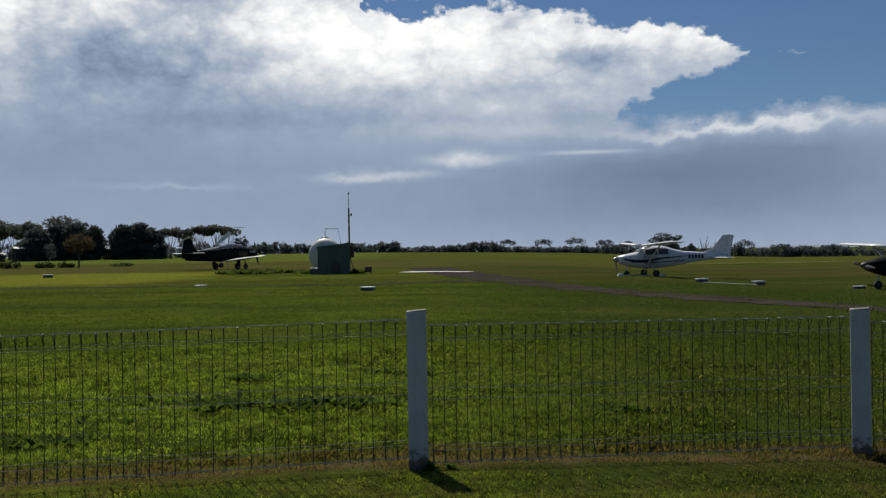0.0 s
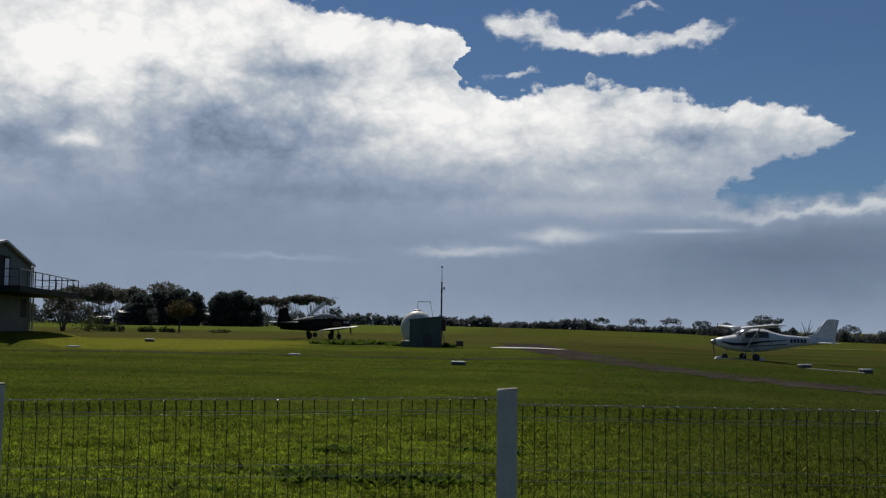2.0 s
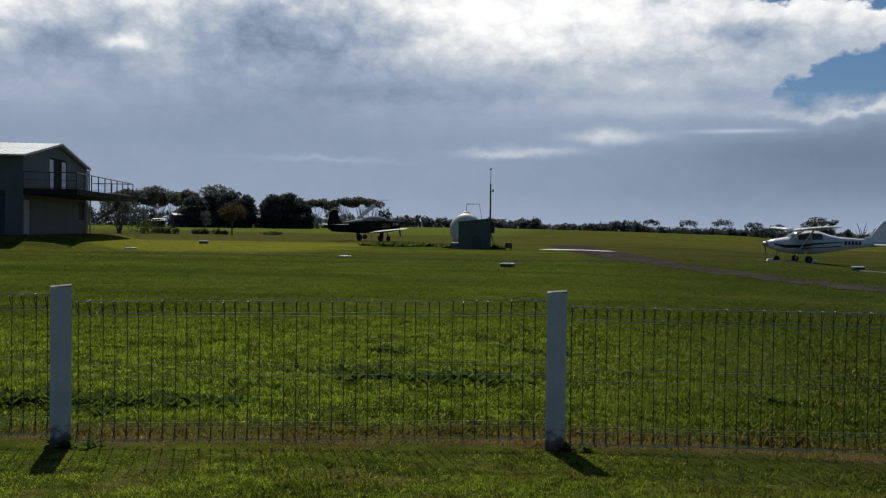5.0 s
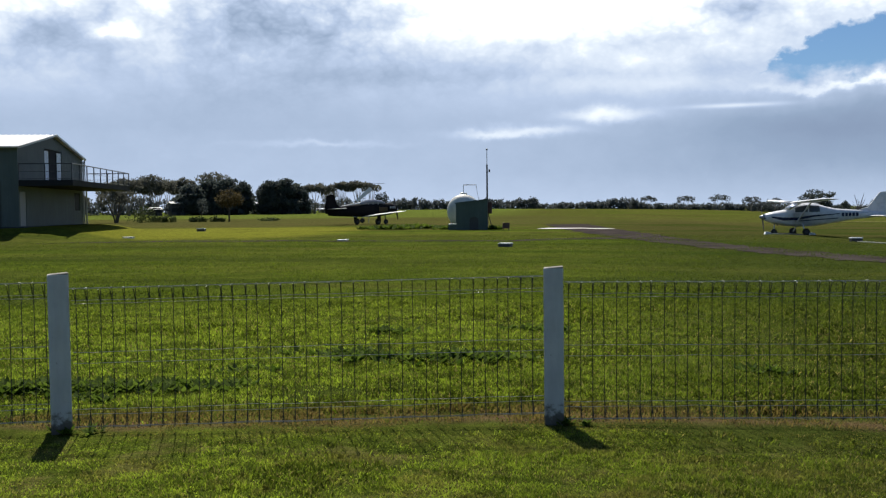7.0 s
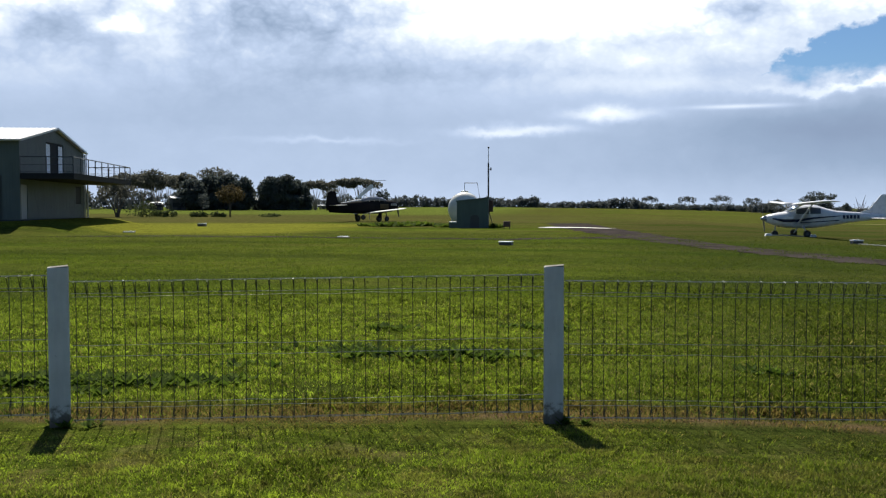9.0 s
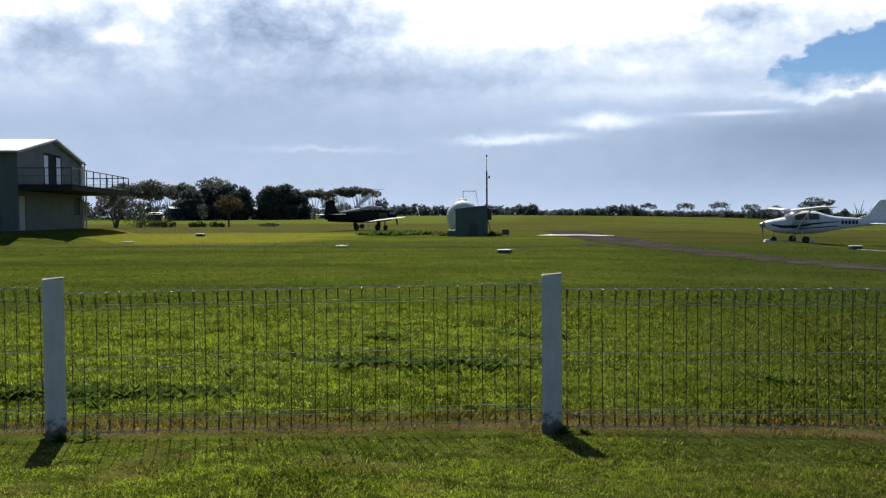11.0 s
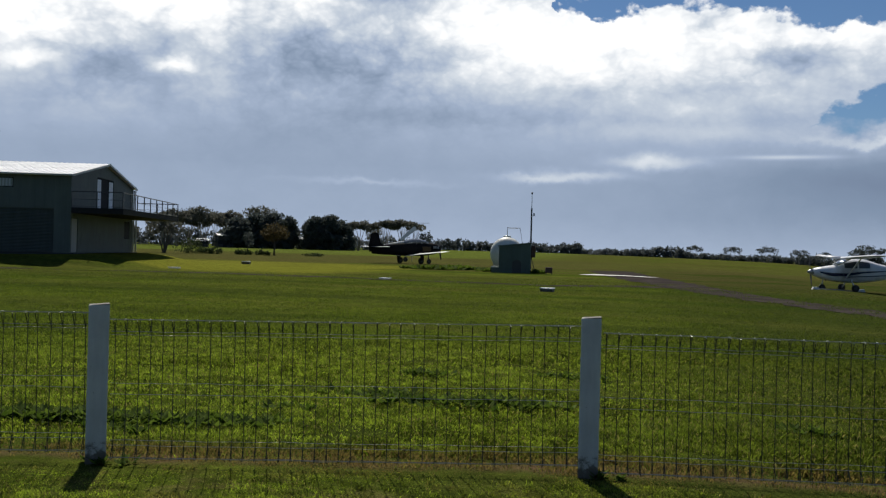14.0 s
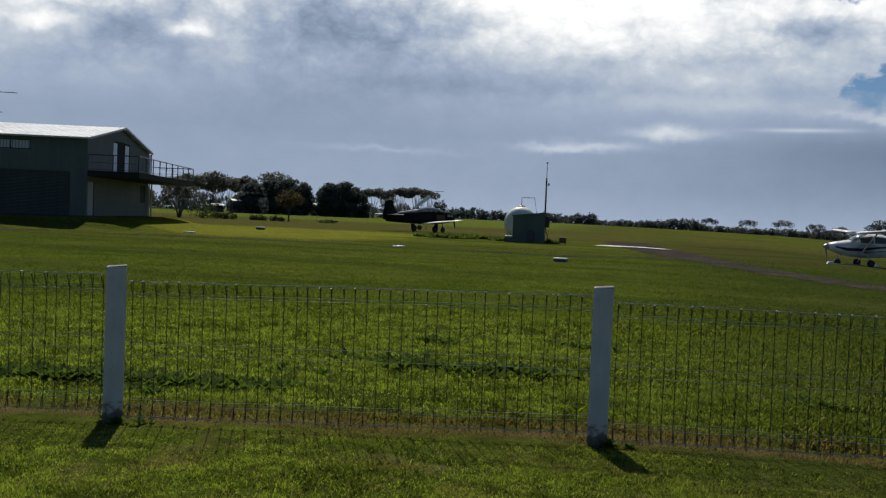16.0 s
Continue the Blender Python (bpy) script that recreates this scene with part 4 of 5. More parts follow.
# ---------------------------------------------------------------- aircraft
def wing_mesh(root, tip, chord0, chord1, thick, side, incidence=0.0):
    """Half a wing from root to tip; x is forward of the quarter line."""
    bm = bmesh.new()
    prof = [(0.3, 0.0), (0.22, 0.45), (0.05, 0.7), (-0.2, 0.55), (-0.7, 0.05), (-0.7, -0.02), (-0.2, -0.3), (0.1, -0.4), (0.25, -0.3)]
    root, tip = Vector(root), Vector(tip)
    rings = []
    for t, squash in ((0, 1), (0.5, 1), (0.94, 1), (0.985, 0.65), (1.0, 0.15)):
        p, c = root.lerp(tip, t), chord0 + (chord1 - chord0) * t
        rings.append([bm.verts.new(p + Vector((a * c * (0.6 + 0.4 * squash), 0, (b * thick * squash + a * incidence) * c))) for a, b in prof])
    for a, b in zip(rings, rings[1:]):
        for k in range(len(prof)):
            j = (k + 1) % len(prof)
            bm.faces.new((a[k], a[j], b[j], b[k]))
    bm.faces.new(rings[0])
    bm.faces.new(rings[-1][::-1])
    bmesh.ops.recalc_face_normals(bm, faces=bm.faces)
    return bm


def wheel_at(parent, x, y, r, width):
    w = part("wheel", tube([(x, y - width / 2, r), (x, y - width * 0.35, r), (x, y + width * 0.35, r), (x, y + width / 2, r)], [r * 0.85, r, r, r * 0.85], 20), M["tyre"], parent)
    part("hub", tube([(x, y - width / 2 - 0.012, r), (x, y + width / 2 + 0.012, r)], r * 0.42, 12), M["dark_steel"], w)
    return w


def blade_mesh(x, z, length, angle, width):
    bm = bmesh.new()
    rings = []
    for t, w in ((0.05, 0.5), (0.3, 1.0), (0.7, 0.95), (0.96, 0.6), (1.0, 0.2)):
        ring = []
        for a, b in ((-0.5, 0), (0, 0.12), (0.5, 0), (0, -0.12)):
            ring.append(bm.verts.new((x + b * width + a * width * 0.45 * (1 - t), a * width * w, t * length)))
        rings.append(ring)
    for a, b in zip(rings, rings[1:]):
        for k in range(4):
            bm.faces.new((a[k], a[(k + 1) % 4], b[(k + 1) % 4], b[k]))
    bm.faces.new(rings[-1])
    bmesh.ops.rotate(bm, verts=bm.verts, matrix=Matrix.Rotation(radians(angle), 3, "X"))
    bmesh.ops.translate(bm, verts=bm.verts, vec=(0, 0, z))
    bmesh.ops.recalc_face_normals(bm, faces=bm.faces)
    return bm


def side_panel_on(sections, x0, x1, z0, z1, side, out=0.012, n=8):
    """A thin patch on the flank of a lofted body, between two heights at each end."""
    def half_width(x, z):
        for a, b in zip(sections, sections[1:]):
            if min(a[0], b[0]) <= x <= max(a[0], b[0]):
                t = (x - a[0]) / (b[0] - a[0])
                lo, hi, w = (a[k] + (b[k] - a[k]) * t for k in (1, 2, 3))
                q = min(0.999, abs((z - (lo + hi) / 2) / ((hi - lo) / 2)))
                return w * (1 - q ** 2.4) ** (1 / 2.4)
        return 0.3
    bm = bmesh.new()
    rows = []
    for i in range(n + 1):
        x = x0 + (x1 - x0) * i / n
        t = i / n
        lo, hi = z0[0] + (z0[1] - z0[0]) * t, z1[0] + (z1[1] - z1[0]) * t
        rows.append([bm.verts.new((x, side * (half_width(x, lo + (hi - lo) * k / 4) + out), lo + (hi - lo) * k / 4)) for k in range(5)])
    for a, b in zip(rows, rows[1:]):
        for k in range(4):
            bm.faces.new((a[k], b[k], b[k + 1], a[k + 1]))
    bmesh.ops.solidify(bm, geom=bm.faces[:], thickness=0.006)
    bmesh.ops.recalc_face_normals(bm, faces=bm.faces)
    return bm


def high_wing_plane(m, label, body, wing, stripe, group, spin, scale=1.0):
    """A four-seat high-wing aircraft; x forward, the main wheels' midpoint at the base."""
    p = thing("light_aircraft", m @ Matrix.Scale(scale, 4), label, "aircraft", group)
    S = [(2.30, 1.02, 1.36, 0.22), (2.22, 0.93, 1.44, 0.36), (1.7, 0.74, 1.56, 0.48), (1.12, 0.62, 1.66, 0.54), (0.95, 0.59, 1.70, 0.55), (0.30, 0.55, 2.06, 0.56), (-0.2, 0.55, 2.10, 0.56),
         (-1.0, 0.58, 2.08, 0.54), (-1.7, 0.68, 1.86, 0.46), (-2.3, 0.79, 1.72, 0.37), (-3.6, 0.99, 1.62, 0.24), (-5.0, 1.12, 1.52, 0.12), (-5.6, 1.16, 1.46, 0.05)]
    part("fuselage", loft(S), body, p, smooth=True)
    for s in (-1, 1):
        part("wing", wing_mesh((0.30, s * 0.5, 2.13), (0.20, s * 5.45, 2.30), 1.62, 1.15, 0.10, s), wing, p, smooth=True)
        part("strut", tube([(0.35, s * 0.55, 0.86), (0.15, s * 2.6, 2.13)], 0.045, 8), wing, p)
        part("tailplane", wing_mesh((-4.75, s * 0.06, 1.22), (-4.95, s * 1.66, 1.22), 1.15, 0.78, 0.07, s), wing, p)
        part("gear_leg", tube([(-0.05, s * 0.35, 0.78), (-0.02, s * 0.8, 0.48), (0, s * 1.22, 0.22)], [0.05, 0.045, 0.035], 8), wing, p)
        wheel_at(p, 0, s * 1.30, 0.23, 0.17)
        part("side_window", side_panel_on(S, 0.45, -0.35, (1.50, 1.50), (1.80, 1.96), s), M["canopy"], p)
        part("side_window", side_panel_on(S, -0.45, -1.15, (1.50, 1.52), (1.95, 1.88), s), M["canopy"], p)
        part("door", side_panel_on(S, 0.62, -0.42, (0.85, 0.80), (1.46, 1.46), s, 0.006), body, p)
        if stripe:
            for x0, x1, lo, hi in ((1.95, 1.25, (1.16, 0.96), (1.24, 1.16)), (1.25, 0.35, (0.96, 0.98), (1.16, 1.16)), (0.35, -0.7, (0.98, 1.18), (1.16, 1.30)), (-0.7, -2.5, (1.18, 1.36), (1.30, 1.40))):
                part("stripe", side_panel_on(S, x0, x1, lo, hi, s, 0.016), stripe, p, "navy blue swooping stripe")
            part("stripe", side_panel_on(S, 0.2, -2.4, (0.90, 1.06), (0.95, 1.12), s, 0.016), stripe, p)
            for k in range(5):
                part("marking", side_panel_on(S, -2.62 - k * 0.24, -2.79 - k * 0.24, (1.20, 1.20), (1.44, 1.44), s, 0.014, 2), stripe, p)
    screen = bmesh.new()
    rows = []
    for x, z, w in ((1.06, 1.70, 0.54), (0.66, 1.94, 0.56), (0.28, 2.13, 0.56)):
        rows.append([screen.verts.new((x - 0.25 * abs(k / 4) ** 2, w * k / 4, z + 0.03 - 0.08 * (k / 4) ** 2)) for k in range(-4, 5)])
    for a, b in zip(rows, rows[1:]):
        for k in range(8):
            screen.faces.new((a[k], a[k + 1], b[k + 1], b[k]))
    bmesh.ops.solidify(screen, geom=screen.faces[:], thickness=0.01)
    part("windscreen", screen, M["screen"], p, smooth=True)
    fin = prism([(-3.5, -0.035, 1.52), (-4.45, -0.035, 1.80), (-5.16, -0.03, 2.70), (-5.24, -0.03, 2.78), (-5.80, -0.03, 2.80), (-5.65, -0.03, 1.95), (-5.57, -0.03, 1.15), (-5.0, -0.035, 1.25)], (0, 0.07, 0))
    part("fin", fin, body, p)
    part("rudder", prism([(-5.82, -0.025, 2.78), (-6.05, -0.02, 2.74), (-5.84, -0.02, 1.9), (-5.76, -0.02, 1.12), (-5.59, -0.025, 1.12), (-5.67, -0.025, 1.95)], (0, 0.05, 0)), body, p)
    part("nose_leg", tube([(1.62, 0, 0.85), (1.66, 0, 0.22)], 0.04, 8), M["steel"], p)
    wheel_at(p, 1.66, 0, 0.21, 0.15)
    part("spinner", tube([(2.28, 0, 1.20), (2.40, 0, 1.20), (2.55, 0, 1.20), (2.62, 0, 1.20)], [0.19, 0.17, 0.10, 0.02], 16), M["dark_steel"] if not stripe else M["steel"], p, smooth=True)
    for a in (spin, spin + 180):
        part("propeller_blade", blade_mesh(2.42, 1.20, 0.95, a, 0.16), M["dark_steel"], p)
    part("air_intake", box(2.20, -0.26, 1.08, 2.325, 0.26, 1.17, 0.01), M["dark_steel"], p)
    part("exhaust", tube([(1.55, 0.2, 0.85), (1.5, 0.22, 0.62)], 0.035, 8), M["dark_steel"], p)
    return p


high_wing_plane(pose(13.9, 64.4, ground_z(13.9, 64.4) - 0.02, 0, 0, 186.5), "white high-wing light aircraft with navy stripes on the grass", M["white"], M["white"], M["navy"],
                "parked high-wing aircraft", 20, 0.98)
high_wing_plane(pose(23.15, 47.7, ground_z(23.15, 47.7), 0, 0, 189), "black high-wing light aircraft with a pale wing", M["black"], M["wing_white"], None, "parked high-wing aircraft", 82, 0.98)


def trainer(m):
    """A black low-wing piston trainer with a tall fin; x forward."""
    p = thing("warbird_trainer", m, "black low-wing piston trainer aircraft with pale wings", "aircraft")
    S = [(4.3, 1.45, 2.05, 0.30), (4.2, 1.30, 2.22, 0.52), (3.4, 1.10, 2.40, 0.62), (2.2, 0.95, 2.45, 0.62), (1.3, 0.88, 2.40, 0.60), (0.0, 0.85, 2.38, 0.58), (-1.4, 0.90, 2.30, 0.50),
         (-2.8, 0.94, 2.16, 0.36), (-4.2, 0.98, 2.02, 0.24), (-5.4, 1.06, 1.88, 0.12)]
    part("fuselage", loft(S), M["black"], p, smooth=True)
    part("canopy", loft([(2.5, 2.25, 2.42, 0.36), (2.1, 2.25, 2.70, 0.42), (1.0, 2.25, 2.84, 0.44), (-0.1, 2.2, 2.78, 0.42), (-1.0, 2.1, 2.44, 0.30)], 20, 2.2), M["canopy"], p, smooth=True)
    for x, h in ((2.1, 2.715), (1.35, 2.82), (0.6, 2.83), (-0.1, 2.79)):
        part("canopy_frame", tube([(x, 0.44 * math.cos(a), 2.25 + (h - 2.25) * math.sin(a)) for a in (math.pi * k / 10 for k in range(11))], 0.022, 6), M["wing_white"], p)
    part("spine_fairing", tube([(-0.9, 0, 2.44), (-2.3, 0, 2.27), (-3.8, 0, 2.05)], [0.10, 0.07, 0.03], 8), M["wing_white"], p)
    for s in (-1, 1):
        part("wing", wing_mesh((0.4, s * 0.5, 1.02), (0.2, s * 6.1, 1.46), 2.4, 1.35, 0.075, s, 0.10), M["wing_white"], p, "pale grey wing", smooth=True)
        part("tailplane", wing_mesh((-4.7, s * 0.1, 1.80), (-4.9, s * 2.3, 1.84), 1.35, 0.9, 0.06, s), M["wing_white"], p, "pale tailplane")
        part("gear_leg", tube([(0.1, s * 1.95, 1.15), (0.1, s * 1.95, 0.35)], 0.09, 8), M["dark_steel"], p)
        part("gear_door", box(-0.18, s * 2.06 - 0.02, 0.42, 0.32, s * 2.06 + 0.02, 1.08, 0.01), M["black"], p)
        wheel_at(p, 0.1, s * 1.85, 0.36, 0.24)
        part("marking_panel", side_panel_on(S, 2.6, 1.35, (1.45, 1.45), (1.98, 1.98), s, 0.014), M["ochre"], p, "dull ochre side panel")
        for k in range(4):
            part("marking", side_panel_on(S, 3.85 - k * 0.24, 3.69 - k * 0.24, (1.80, 1.80), (2.05, 2.05), s, 0.014, 2), M["wing_white"], p)
    part("fin", prism([(-3.7, -0.06, 1.98), (-4.25, -0.055, 2.25), (-4.55, -0.05, 3.26), (-4.68, -0.045, 3.36), (-5.2, -0.04, 3.38), (-5.35, -0.05, 1.85)], (0, 0.11, 0)), M["black"], p)
    part("rudder", prism([(-5.22, -0.035, 3.32), (-5.55, -0.03, 3.22), (-5.85, -0.03, 1.95), (-5.75, -0.03, 1.25), (-5.36, -0.035, 1.30)], (0, 0.07, 0)), M["black"], p)
    part("nose_leg", tube([(2.7, 0, 1.2), (2.85, 0, 0.3)], 0.06, 8), M["dark_steel"], p)
    wheel_at(p, 2.85, 0, 0.29, 0.18)
    part("spinner", tube([(4.3, 0, 1.75), (4.5, 0, 1.75), (4.68, 0, 1.75)], [0.24, 0.19, 0.04], 14), M["dark_steel"], p)
    for a in (165, 345):
        part("propeller_blade", blade_mesh(4.42, 1.75, 1.3, a, 0.24), M["dark_steel"], p)
    part("aerial", tube([(-0.1, 0, 2.78), (-0.15, 0, 3.3)], 0.015, 5), M["dark_steel"], p)


WX, WY = -23.95, 105.3
trainer(pose(WX, WY, ground_z(WX, WY), 0, 0, 52.6))


def auger():
    base = Vector((-31.5, 118.0))
    g = ground_z(base.x, base.y)
    a = thing("grain_auger", pose(base.x, base.y, g, 0, 0, 12), "white inclined conveyor boom on thin legs", "conveyor")
    part("boom", prism([(3.2, -0.12, 2.85), (3.4, -0.12, 2.6), (5.35, -0.12, 4.15), (5.2, -0.12, 4.45), (4.9, -0.12, 4.5)], (0, 0.24, 0)), M["curtain"], a, "white boom")
    for x in (3.1, 4.0, 4.8):
        part("leg", tube([(x, 0, 0), (x + 0.12, 0, 0.1 + x * 0.77)], 0.04, 6), M["steel"], a)
    part("spout", tube([(5.1, 0, 4.4), (5.6, 0, 4.95), (6.9, 0, 5.0)], 0.03, 6), M["steel"], a)
    for s in (-1, 1):
        wheel_at(a, 4.0, s * 0.6, 0.3, 0.16)
    part("axle", tube([(4.0, -0.65, 0.3), (4.0, 0.65, 0.3)], 0.05, 8), M["steel"], a)


auger()


# ---------------------------------------------------------------- markers, chocks, tie-downs
def marker(x, y, w, d, h, label, turn=0, name="ground_marker", dark_side=True, group="pale markers on the grass"):
    t = thing(name, pose(x, y, ground_z(x, y), 0, 0, turn), label, "marker", group)
    part("body", box(-w / 2, -d / 2, -0.03, w / 2, d / 2, h * 0.72, 0.015), M["dark_steel"] if dark_side else M["concrete"], t)
    part("top", box(-w / 2 - 0.02, -d / 2 - 0.02, h * 0.72, w / 2 + 0.02, d / 2 + 0.02, h, 0.012), M["white"], t, "white-painted top")


marker(-28.4, 57.0, 0.62, 0.5, 0.10, "flat pale marker slab on the grass", 5, dark_side=False)
marker(-31.9, 77.2, 0.66, 0.5, 0.26, "white-topped box marker beside the track", 8)
marker(-12.7, 50.0, 0.50, 0.6, 0.07, "flat pale marker slab on the grass", 0, dark_side=False)
marker(-3.2, 40.3, 0.52, 0.45, 0.16, "low white-edged inspection cover on the grass", -10)
marker(13.6, 50.4, 0.52, 0.36, 0.22, "white-topped tie-down block beside the taxiway", 10)
marker(15.9, 48.3, 0.52, 0.36, 0.22, "white-topped tie-down block beside the taxiway", 12)
marker(20.6, 47.4, 0.5, 0.35, 0.14, "low white-topped tie-down block", 20)


def cable(a, b, label):
    a, b = Vector((*a, 0)), Vector((*b, 0))
    pts = [a.lerp(b, i / 12) for i in range(13)]
    pts = [(p.x + 0.04 * noise.noise(p), p.y, ground_z(p.x, p.y) + 0.03) for p in pts]
    return tagged(mesh_object("tie_down_rope", tube(pts, 0.026, 6), M["concrete"]), label, "rope")


cable((13.5, 49.7), (15.7, 47.9), "pale tie-down rope lying between two blocks")
cable((11.8, 62.5), (14.6, 64.2), "pale rope lying by the aircraft wheels")
for x, y in ((11.5, 62.1), (14.8, 64.9)):
    c = prism([(-0.22, -0.12, 0), (0.22, -0.12, 0), (0.14, -0.12, 0.15), (-0.14, -0.12, 0.15)], (0, 0.24, 0))
    ob = mesh_object("wheel_chock", c, M["white"])
    ob.matrix_basis = pose(x, y, ground_z(x, y), 0, 0, 10)
    tagged(ob, "pale wheel chock on the grass", "wheel chock", "wheel chocks")

# ---------------------------------------------------------------- trees
rng = np.random.default_rng(7)


def leaf_cloud(blobs, count, size, seed, flat=0.0):
    """Vertices and faces of many small leaf sprays in and on a set of ellipsoids (centre, radii)."""
    g = np.random.default_rng(seed)
    vol = np.array([b[1][0] * b[1][2] + 0.3 for b in blobs])
    pick = g.choice(len(blobs), count, p=vol / vol.sum())
    d = g.normal(size=(count, 3))
    d /= np.linalg.norm(d, axis=1)[:, None]
    c = np.array([b[0] for b in blobs])[pick]
    r = np.array([b[1] for b in blobs])[pick]
    # sprays gather in knots, so that the outline is uneven
    knots = g.normal(size=(len(blobs) * 14, 3))
    knots /= np.linalg.norm(knots, axis=1)[:, None]
    own = knots[pick * 14 + g.integers(0, 14, count)]
    d = d * 0.55 + own * 0.75
    d /= np.linalg.norm(d, axis=1)[:, None]
    depth = 0.55 + 0.5 * g.random(count) ** 0.6
    p = c + d * r * depth[:, None] + g.normal(size=(count, 3)) * size * 0.4
    a = g.normal(size=(count, 3))
    a /= np.linalg.norm(a, axis=1)[:, None]
    b = np.cross(a, g.normal(size=(count, 3)))
    b /= np.linalg.norm(b, axis=1)[:, None]
    s = size * (0.5 + g.random(count))[:, None]
    v = np.stack([p - a * s * 0.7, p - b * s * 0.35, p + a * s * 0.7, p + b * s * 0.35], 1).reshape(-1, 3)
    return v


def quads_mesh(name, v, mat, corners=4):
    me = bpy.data.meshes.new(name)
    n = len(v) // corners
    me.vertices.add(len(v))
    me.vertices.foreach_set("co", np.ascontiguousarray(v, dtype=np.float32).ravel())
    me.loops.add(len(v))
    me.loops.foreach_set("vertex_index", np.arange(len(v), dtype=np.int32))
    me.polygons.add(n)
    me.polygons.foreach_set("loop_start", np.arange(0, len(v), corners, dtype=np.int32))
    me.update(calc_edges=True)
    me.materials.append(mat)
    return me


def limbs(base_r, forks, seed):
    """A trunk from the ground, bent, that forks to the given points."""
    g = random.Random(seed)
    bm = bmesh.new()
    for p, fork_at, r in forks:
        p = Vector(p)
        foot = Vector((p.x * 0.08, p.y * 0.08, -0.2))
        knee = Vector((p.x * 0.25 + g.uniform(-0.2, 0.2), p.y * 0.25, p.z * fork_at))
        bend = knee.lerp(p, 0.55) + Vector((g.uniform(-0.25, 0.25), g.uniform(-0.25, 0.25), 0))
        tube([foot, knee, bend, p], [r, r * 0.8, r * 0.5, r * 0.2], 7, bm)
    return bm


def tree(az, r, label, blobs, forks, leaves, count, size, bark, name="tree", category="tree", seed=1, group=""):
    """Blobs and forks are given in metres: right of the tree, away, and up from the ground."""
    p = spot(az, r)
    t = thing(name, pose(p.x, p.y, p.z, 0, 0, -az), label, category, group)
    if forks:
        part("trunk", limbs(0.3, forks, seed), bark, t, smooth=True)
    me = quads_mesh("crown", leaf_cloud(blobs, count, size, seed), leaves)
    ob = new("crown", me)
    ob.parent = t
    return t


def umbrella(az, r, width, low, high, trunks, seed, count=2400, leaves="leaf_gum", label="tall gum tree with a flat spreading crown on bare trunks"):
    g = random.Random(seed)
    blobs, forks = [], []
    n = max(4, int(width / 1.1))
    for i in range(n):
        x = (i / (n - 1) - 0.5) * width * 0.86
        edge = 1 - (abs(x) / (width / 2)) ** 2 * 0.45
        zc = low + (high - low) * (0.45 + 0.2 * g.random()) * edge
        blobs.append(((x, g.uniform(-1, 1), zc), (width / n * g.uniform(0.95, 1.45), 1.7, (high - low) * 0.42 * g.uniform(0.7, 1.1))))
    for i in range(trunks):
        x = ((i + 0.5) / trunks - 0.5) * width * 0.75
        forks.append(((x, g.uniform(-0.6, 0.6), low + (high - low) * 0.4), g.uniform(0.25, 0.5), 0.16))
    return tree(az, r, label, blobs, forks, M[leaves], int(count * 1.35), 0.36, M["pale_bark"], seed=seed)


def dense(az, r, width, high, seed, count=4200, label="dense dark conifer with foliage down to the ground"):
    g = random.Random(seed)
    blobs = []
    for k in range(14):
        z = high * (0.08 + 0.84 * (k / 13))
        w = width / 2 * (1.0 - 0.45 * max(0, k / 13 - 0.5) * 2)
        for j in range(2):
            blobs.append(((g.uniform(-0.55, 0.55) * w, g.uniform(-0.5, 0.5) * w, z), (w * 0.8, w * 0.7, high * 0.10)))
    return tree(az, r, label, blobs, [((0, 0, high * 0.8), 0.4, 0.35)], M["leaf_dark"], count * 2, 0.5, M["bark"], seed=seed)


# the belt behind the hangar and the trainer
umbrella(-26.4, 262, 7.5, 5.6, 10.2, 6, 11)
umbrella(-24.9, 262, 8.5, 5.8, 10.8, 6, 12)
umbrella(-27.3, 266, 6.0, 4.8, 9.4, 4, 17)
umbrella(-25.7, 270, 7.0, 5.2, 10.4, 4, 18)
umbrella(-24.2, 270, 6.5, 5.4, 10.2, 4, 19)
umbrella(-23.4, 268, 6.0, 6.0, 10.2, 4, 13)
umbrella(-29.6, 200, 5.0, 2.0, 6.0, 2, 14)
umbrella(-31.5, 230, 7.0, 3.0, 7.5, 2, 15)
umbrella(-21.7, 270, 8.0, 8.6, 11.8, 2, 16, 1000)
dense(-23.0, 255, 8.0, 7.6, 21)
dense(-21.9, 257, 8.6, 8.9, 22)
dense(-20.9, 256, 8.4, 9.0, 23)
dense(-20.1, 255, 5.6, 8.2, 24)
dense(-18.5, 255, 6.4, 8.5, 25, 4400)
dense(-17.7, 256, 7.6, 8.9, 26, 4400)
dense(-16.9, 258, 5.5, 7.6, 27)
umbrella(-15.9, 262, 6.0, 5.4, 8.3, 4, 31, 1900)
umbrella(-15.0, 266, 3.4, 3.6, 7.0, 1, 32, 500)
umbrella(-14.3, 262, 5.2, 6.0, 8.5, 6, 33, 1700)
umbrella(-13.3, 262, 5.4, 6.2, 8.8, 7, 34, 1700)
umbrella(-12.5, 263, 3.6, 5.8, 8.2, 4, 35, 600)
tree(-11.9, 262, "small round dark tree", [((0, 0, 4.0), (1.9, 1.6, 1.7)), ((0.6, 0, 3.0), (1.6, 1.4, 1.5)), ((-0.6, 0, 2.2), (1.6, 1.4, 1.6))], [((0, 0, 3.5), 0.5, 0.2)], M["leaf_dark"], 900, 0.4, M["bark"], seed=36)

